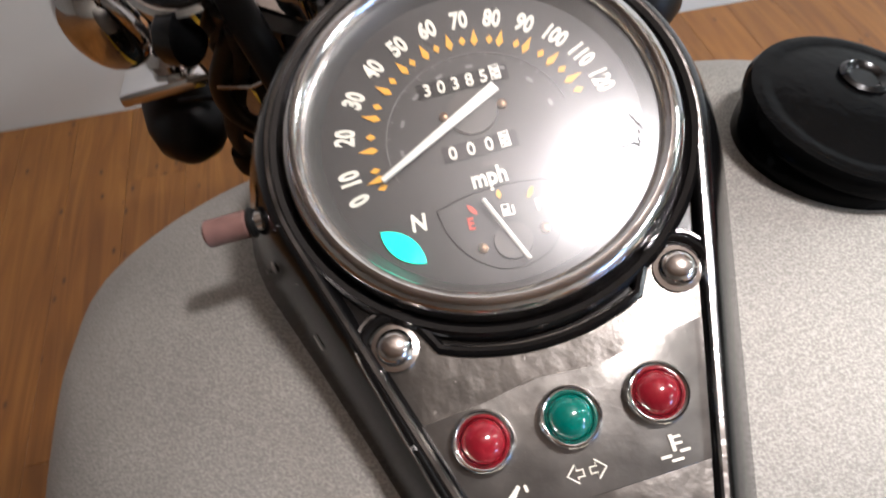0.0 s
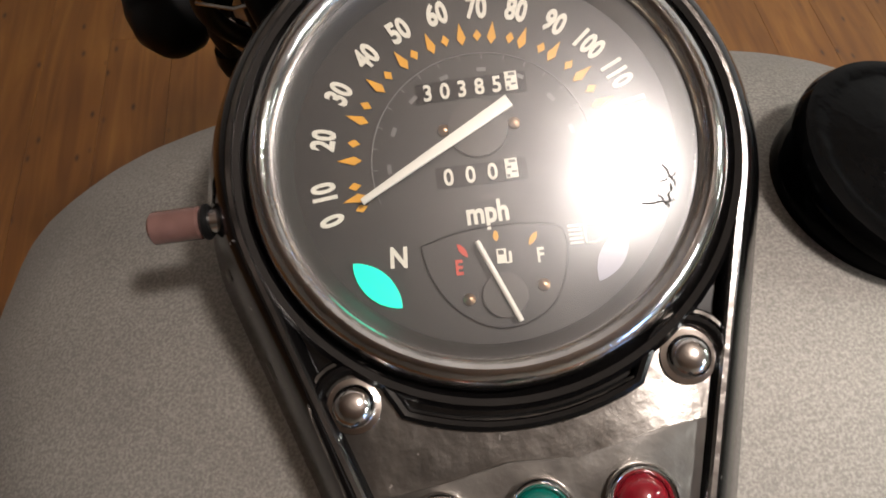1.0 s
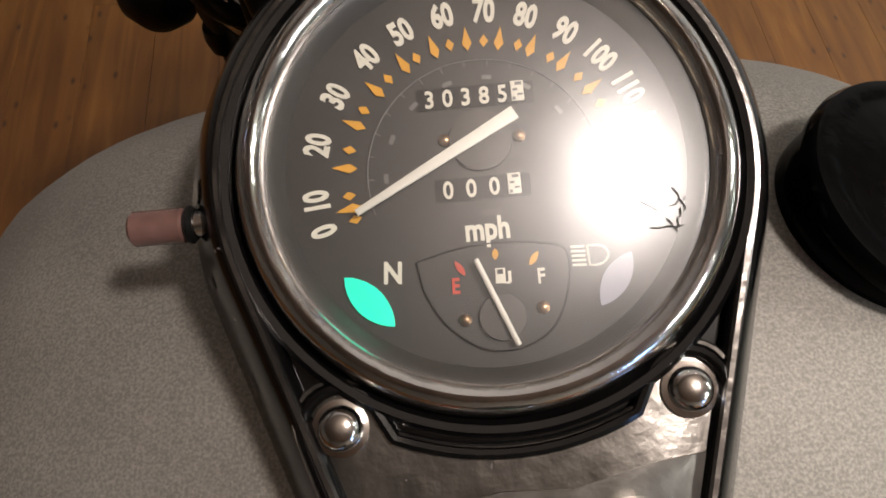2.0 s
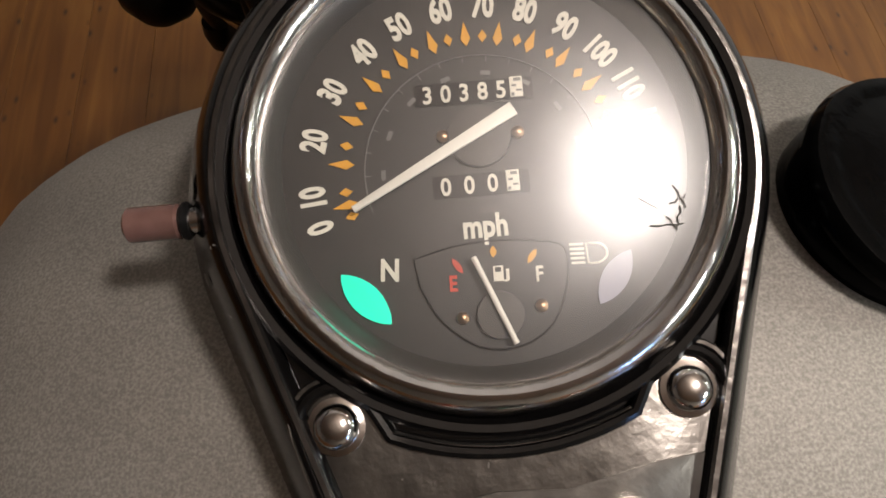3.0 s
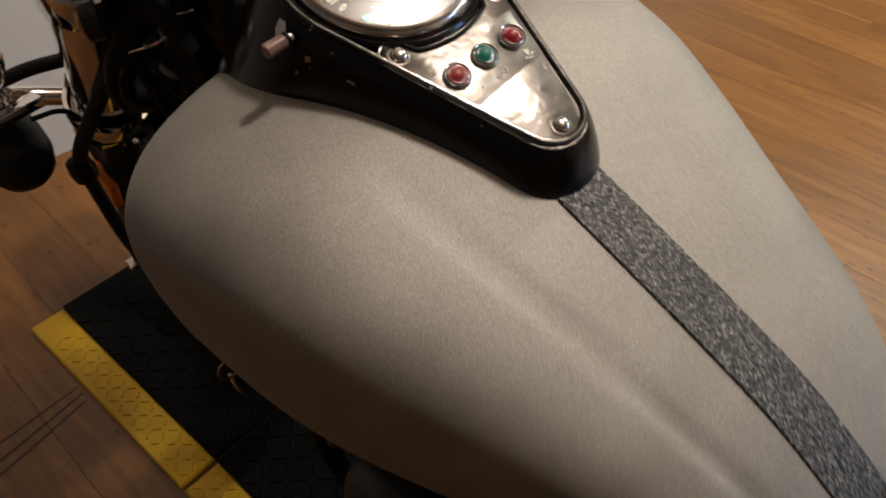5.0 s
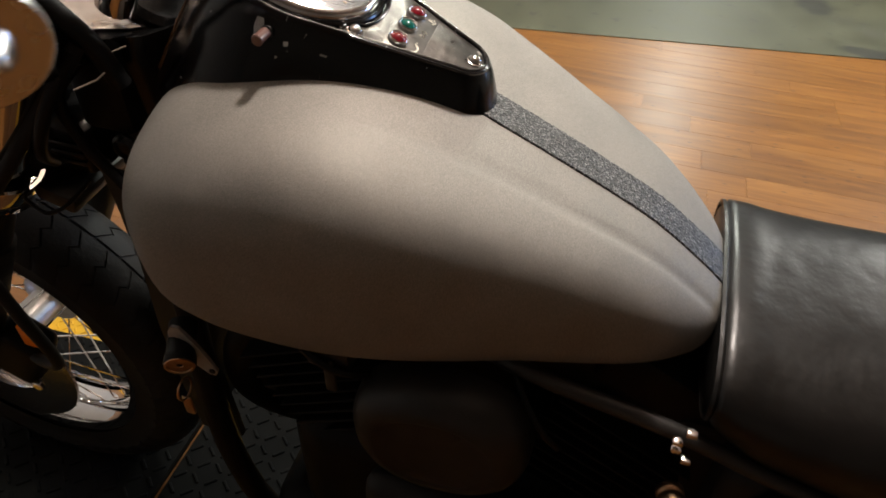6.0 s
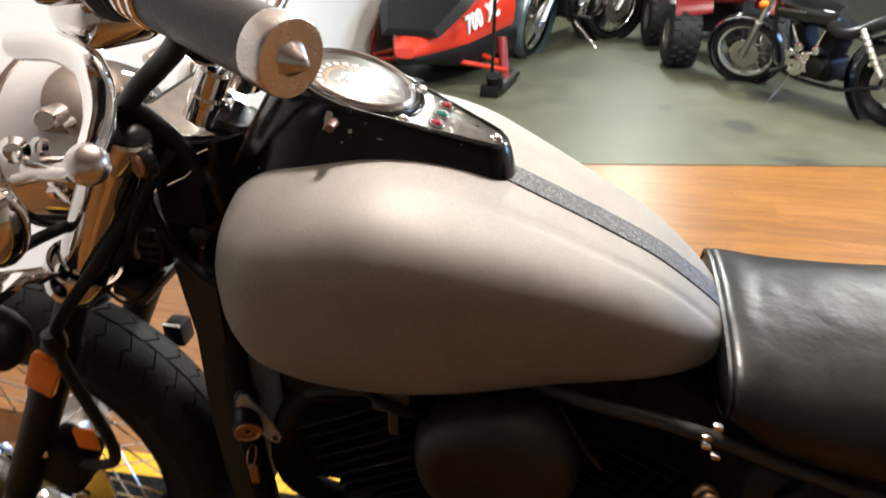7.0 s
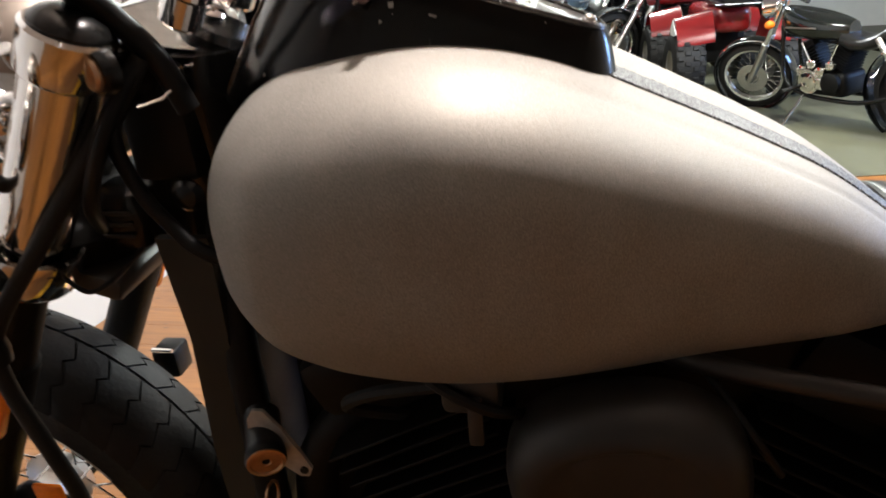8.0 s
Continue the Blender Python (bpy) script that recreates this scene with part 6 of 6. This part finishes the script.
# snowmobile on its side of the aisle, nose towards the workshop
sm = Matrix.Translation((4.85, 0.94, 0.0)) @ Matrix.Rotation(radians(86), 4, "Z") @ Matrix.Diagonal((1.6, 0.9, 0.92, 1))
sled = thing("snowmobile", "red and black snowmobile with white numbers on its hood", "snowmobile", sm)
rings = []
for t in np.linspace(0, 1, 25):
    y = 1.32 - 1.30 * t
    w = 0.30 * (0.10 + 0.90 * t) ** 0.85
    zt = 0.37 + 0.46 * t ** 0.85
    zb = 0.30 - 0.10 * min(1, t * 2)
    ring = []
    for a in np.linspace(0, 2 * math.pi, 37)[:-1]:
        c, s = math.cos(a), math.sin(a)
        ring.append((w * math.copysign(abs(c) ** 0.7, c), y, (zt + zb) / 2 + (zt - zb) / 2 * math.copysign(abs(s) ** 0.75, s)))
    rings.append(ring)
part("hood", loft(rings), ORANGERED, sled, "glossy orange-red hood")

rings = []
for t in np.linspace(0, 1, 13):
    y, w, zt, zb = 1.30 - 1.30 * t, 0.312 * (0.08 + 0.92 * t) ** 0.85, 0.32 + 0.12 * t, 0.26 - 0.12 * min(1, t * 2)
    rings.append([(w * math.copysign(abs(math.cos(a)) ** 0.5, math.cos(a)), y, (zt + zb) / 2 + (zt - zb) / 2 * math.copysign(abs(math.sin(a)) ** 0.6, math.sin(a))) for a in np.linspace(0, 2 * math.pi, 29)[:-1]])
part("belly_pan", loft(rings), BLACKPLASTIC, sled, "black belly pan")
for s in (-1, 1):
    part("ski", tube([(s * 0.33, 1.05, 0.17), (s * 0.33, 0.95, 0.07), (s * 0.33, 0.7, 0.045), (s * 0.33, 0.3, 0.045)], 0.035, 10), BLACKPLASTIC, sled, "black ski")
    part("spindle", rod((s * 0.33, 0.62, 0.06), (s * 0.30, 0.54, 0.36), 0.022, 12), RED, sled, "red spindle strut")
    part("control_arm", rod((s * 0.33, 0.60, 0.16), (s * 0.12, 0.40, 0.24), 0.018, 10), ORANGERED, sled, "red control arm")
    part("control_arm", rod((s * 0.33, 0.62, 0.13), (s * 0.12, 0.75, 0.20), 0.018, 10), ORANGERED, sled, "red control arm")
part("hood_scoop", loft([[(x * w, y, z) for x, z in ((-1, zz), (-0.8, zz + 0.05), (0.8, zz + 0.05), (1, zz))] for y, w, zz in ((1.20, 0.12, 0.43), (0.9, 0.19, 0.58), (0.55, 0.22, 0.70), (0.3, 0.22, 0.77))]), BLACKPLASTIC, sled, "black hood scoop")
part("windscreen", loft([[(x * 0.26, y, z) for x, y, z in ((-1, 0.18, 0.78), (-0.7, 0.34, 0.80), (0.7, 0.34, 0.80), (1, 0.18, 0.78))], [(x * 0.20, y, z) for x, y, z in ((-1, 0.0, 1.05), (-0.7, 0.06, 1.07), (0.7, 0.06, 1.07), (1, 0.0, 1.05))]]), WINDSCREEN, sled, "smoked windscreen")
part("screen_sticker", box((0.09, 0.004, 0.06), (0, 0, 0), 0.001), ORANGERED, sled, "small orange sticker", matrix=Matrix.Translation((-0.10, 0.235, 0.93)) @ Matrix.Rotation(radians(-42), 4, "X"))
along_x, up_z = Vector((-0.20, -0.93, 0.24)).normalized(), Vector((0.10, 0.24, 0.96))
out_n = along_x.cross(up_z).normalized()
up_z = out_n.cross(along_x)
tm2 = Matrix.Translation(Vector((-0.196, 0.56, 0.50)) + out_n * 0.016) @ Matrix((along_x, up_z, out_n)).transposed().to_4x4()
for k, c in enumerate("700 XC"):
    if c != " ":
        part("hood_number", words(c, 0.18, tm2 @ Matrix.Translation(((k - 2.5) * 0.072, 0, 0)), 0.004, 0.72, 0.004), WHITEPRINT, sled, smooth=False)
part("tunnel", box((0.40, 1.4, 0.22), (0, -0.65, 0.42), 0.03), DARKMETAL, sled, "dark tunnel")
part("seat", box((0.30, 1.0, 0.22), (0, -0.55, 0.64), 0.07, 3), LEATHER, sled, "black seat")
part("side_panel", box((0.02, 0.55, 0.25), (-0.25, -0.15, 0.55), 0.008), RED, sled, "red side panel")
part("side_panel", box((0.02, 0.55, 0.25), (0.25, -0.15, 0.55), 0.008), RED, sled, "red side panel")
part("track", box((0.36, 1.7, 0.20), (0, -0.60, 0.13), 0.09, 4), RUBBER, sled, "black rubber track")
part("handlebar", tube([(-0.36, -0.02, 0.98), (-0.15, 0.06, 0.98), (0.15, 0.06, 0.98), (0.36, -0.02, 0.98)], 0.014, 10), FRAMEBLACK, sled, "black handlebar")
ym = thing("parts_bin", "yellow plastic fairing panels stacked behind the sled", "bodywork", Matrix.Translation((6.65, 0.80, 0.0)) @ Matrix.Diagonal((1, 1, 0.7, 1)))
part("panel", loft([[(r * math.cos(a) * 0.34, r * math.sin(a) * 0.26, z) for a in np.linspace(0, 2 * math.pi, 17)[:-1]] for r, z in ((0.8, 0.004), (1.0, 0.30), (0.95, 0.62), (0.7, 0.86), (0.3, 0.95))]), YELLOWPAINT, ym, "yellow curved panel")
part("panel_dark", box((0.30, 0.12, 0.30), (0.0, -0.24, 0.60), 0.04), BLACKPLASTIC, ym)

# dark post by the sled with its foot
post = thing("display_stand", "black metal display stand beside the snowmobile", "stand", Matrix.Translation((3.93, 0.50, 0.0)))
part("upright", box((0.022, 0.022, 0.95), (0, 0, 0.478), 0.003), FRAMEBLACK, post)
part("foot", box((0.10, 0.12, 0.08), (0, 0.01, 0.044), 0.008), BLACKPLASTIC, post)

# ---- rubber mats under the motorcycle ----


def floor_mat(y0, y1, first=False):
    t = thing("floor_mat", "black diamond-tread rubber mat with yellow edge", "mat", Matrix.Translation((-0.337, 0.955, 0)) @ Matrix.Rotation(radians(2.8), 4, "Z") @ Matrix.Translation((0.297, (y0 + y1) / 2 - 0.955, 0)), group="rubber mats")
    L_ = y1 - y0 - 0.006
    front = 0.055 if first else 0.0
    b = part("mat_body", prism([(-0.225, -L_ / 2), (0.225, -L_ / 2), (0.225, L_ / 2), (-0.225, L_ / 2)], 0.002, 0.016), MATBLACK, t, "black rubber sheet", smooth=False)
    for s in (-1, 1):
        e = part("edge_strip", prism([(s * 0.226, -L_ / 2), (s * 0.297, -L_ / 2), (s * 0.297, L_ / 2), (s * 0.226, L_ / 2)][::s], 0.001, 0.011, 0.004), MATYELLOW, t, "yellow bevelled rubber edge", smooth=False)
        rods = []
        for k in range(int((L_ - front) / 0.022)):
            for c in range(3):
                x, y = s * (0.241 + c * 0.0185), -L_ / 2 + 0.012 + k * 0.022
                a = 45 if (k + c) % 2 else -45
                rods.append(box((0.015, 0.004, 0.003), (0, 0, 0), 0.001, 1, Matrix.Translation((x, y, 0.0118)) @ Matrix.Rotation(radians(a), 4, "Z")))
        tagged(part("edge_tread", join(*rods), MATYELLOW, e, "raised yellow tread bars", smooth=False), kind="stuff")
    rods = []
    for k in range(int((L_ - front) / 0.030)):
        for c in range(15):
            x, y = -0.215 + c * 0.0305, -L_ / 2 + 0.016 + k * 0.030
            a = 45 if (k + c) % 2 else -45
            rods.append(box((0.024, 0.006, 0.004), (0, 0, 0), 0.0015, 1, Matrix.Translation((x, y, 0.017)) @ Matrix.Rotation(radians(a), 4, "Z")))
    tagged(part("mat_tread", join(*rods), MATBLACK, b, "raised diamond tread bars", smooth=False), kind="stuff")
    return t


for k, (a, b) in enumerate(((0.442, 0.955), (-0.080, 0.436), (-0.602, -0.086), (-1.124, -0.608))):
    floor_mat(a, b, k == 0)

for a, b in (((-0.60, 0.742), (-0.335, 0.763)), ((-0.60, 0.700), (-0.335, 0.744)), ((-0.60, 0.672), (-0.340, 0.724))):
    d = (Vector(b) - Vector(a)).normalized()
    n = Vector((-d[1], d[0])) * 0.0032
    tagged(part("tyre_mark", prism([tuple(Vector(a) - n), tuple(Vector(b) - n * 0.6), tuple(Vector(b) + n * 0.6), tuple(Vector(a) + n)], 0.0002, 0.0007), TYREMARK, floor, smooth=False), "faint dark rubber mark on the boards")

# ---- laminate planks ----
plank_mesh = {}
rngp = random.Random(11)
x = -2.5405
while x < 3.30:
    y = -3.6 - rngp.random() * 1.0
    while y < 1.455:
        l = 1.21
        y1 = min(y + l, 1.456)
        key = round(y1 - y, 3)
        if key > 0.05 and y1 > -3.2:
            if key not in plank_mesh:
                bm = box((0.1285, key - 0.0006, 0.011), (0, 0, -0.0055), 0.0005, 1)
                me = bpy.data.meshes.new("plank")
                bm.to_mesh(me)
                bm.free()
                me.materials.append(WOOD)
                plank_mesh[key] = me
            ob = new("plank", plank_mesh[key])
            ob.parent = floor
            ob.location = (x, (y + y1) / 2, 0)
        y += l
    x += 0.129
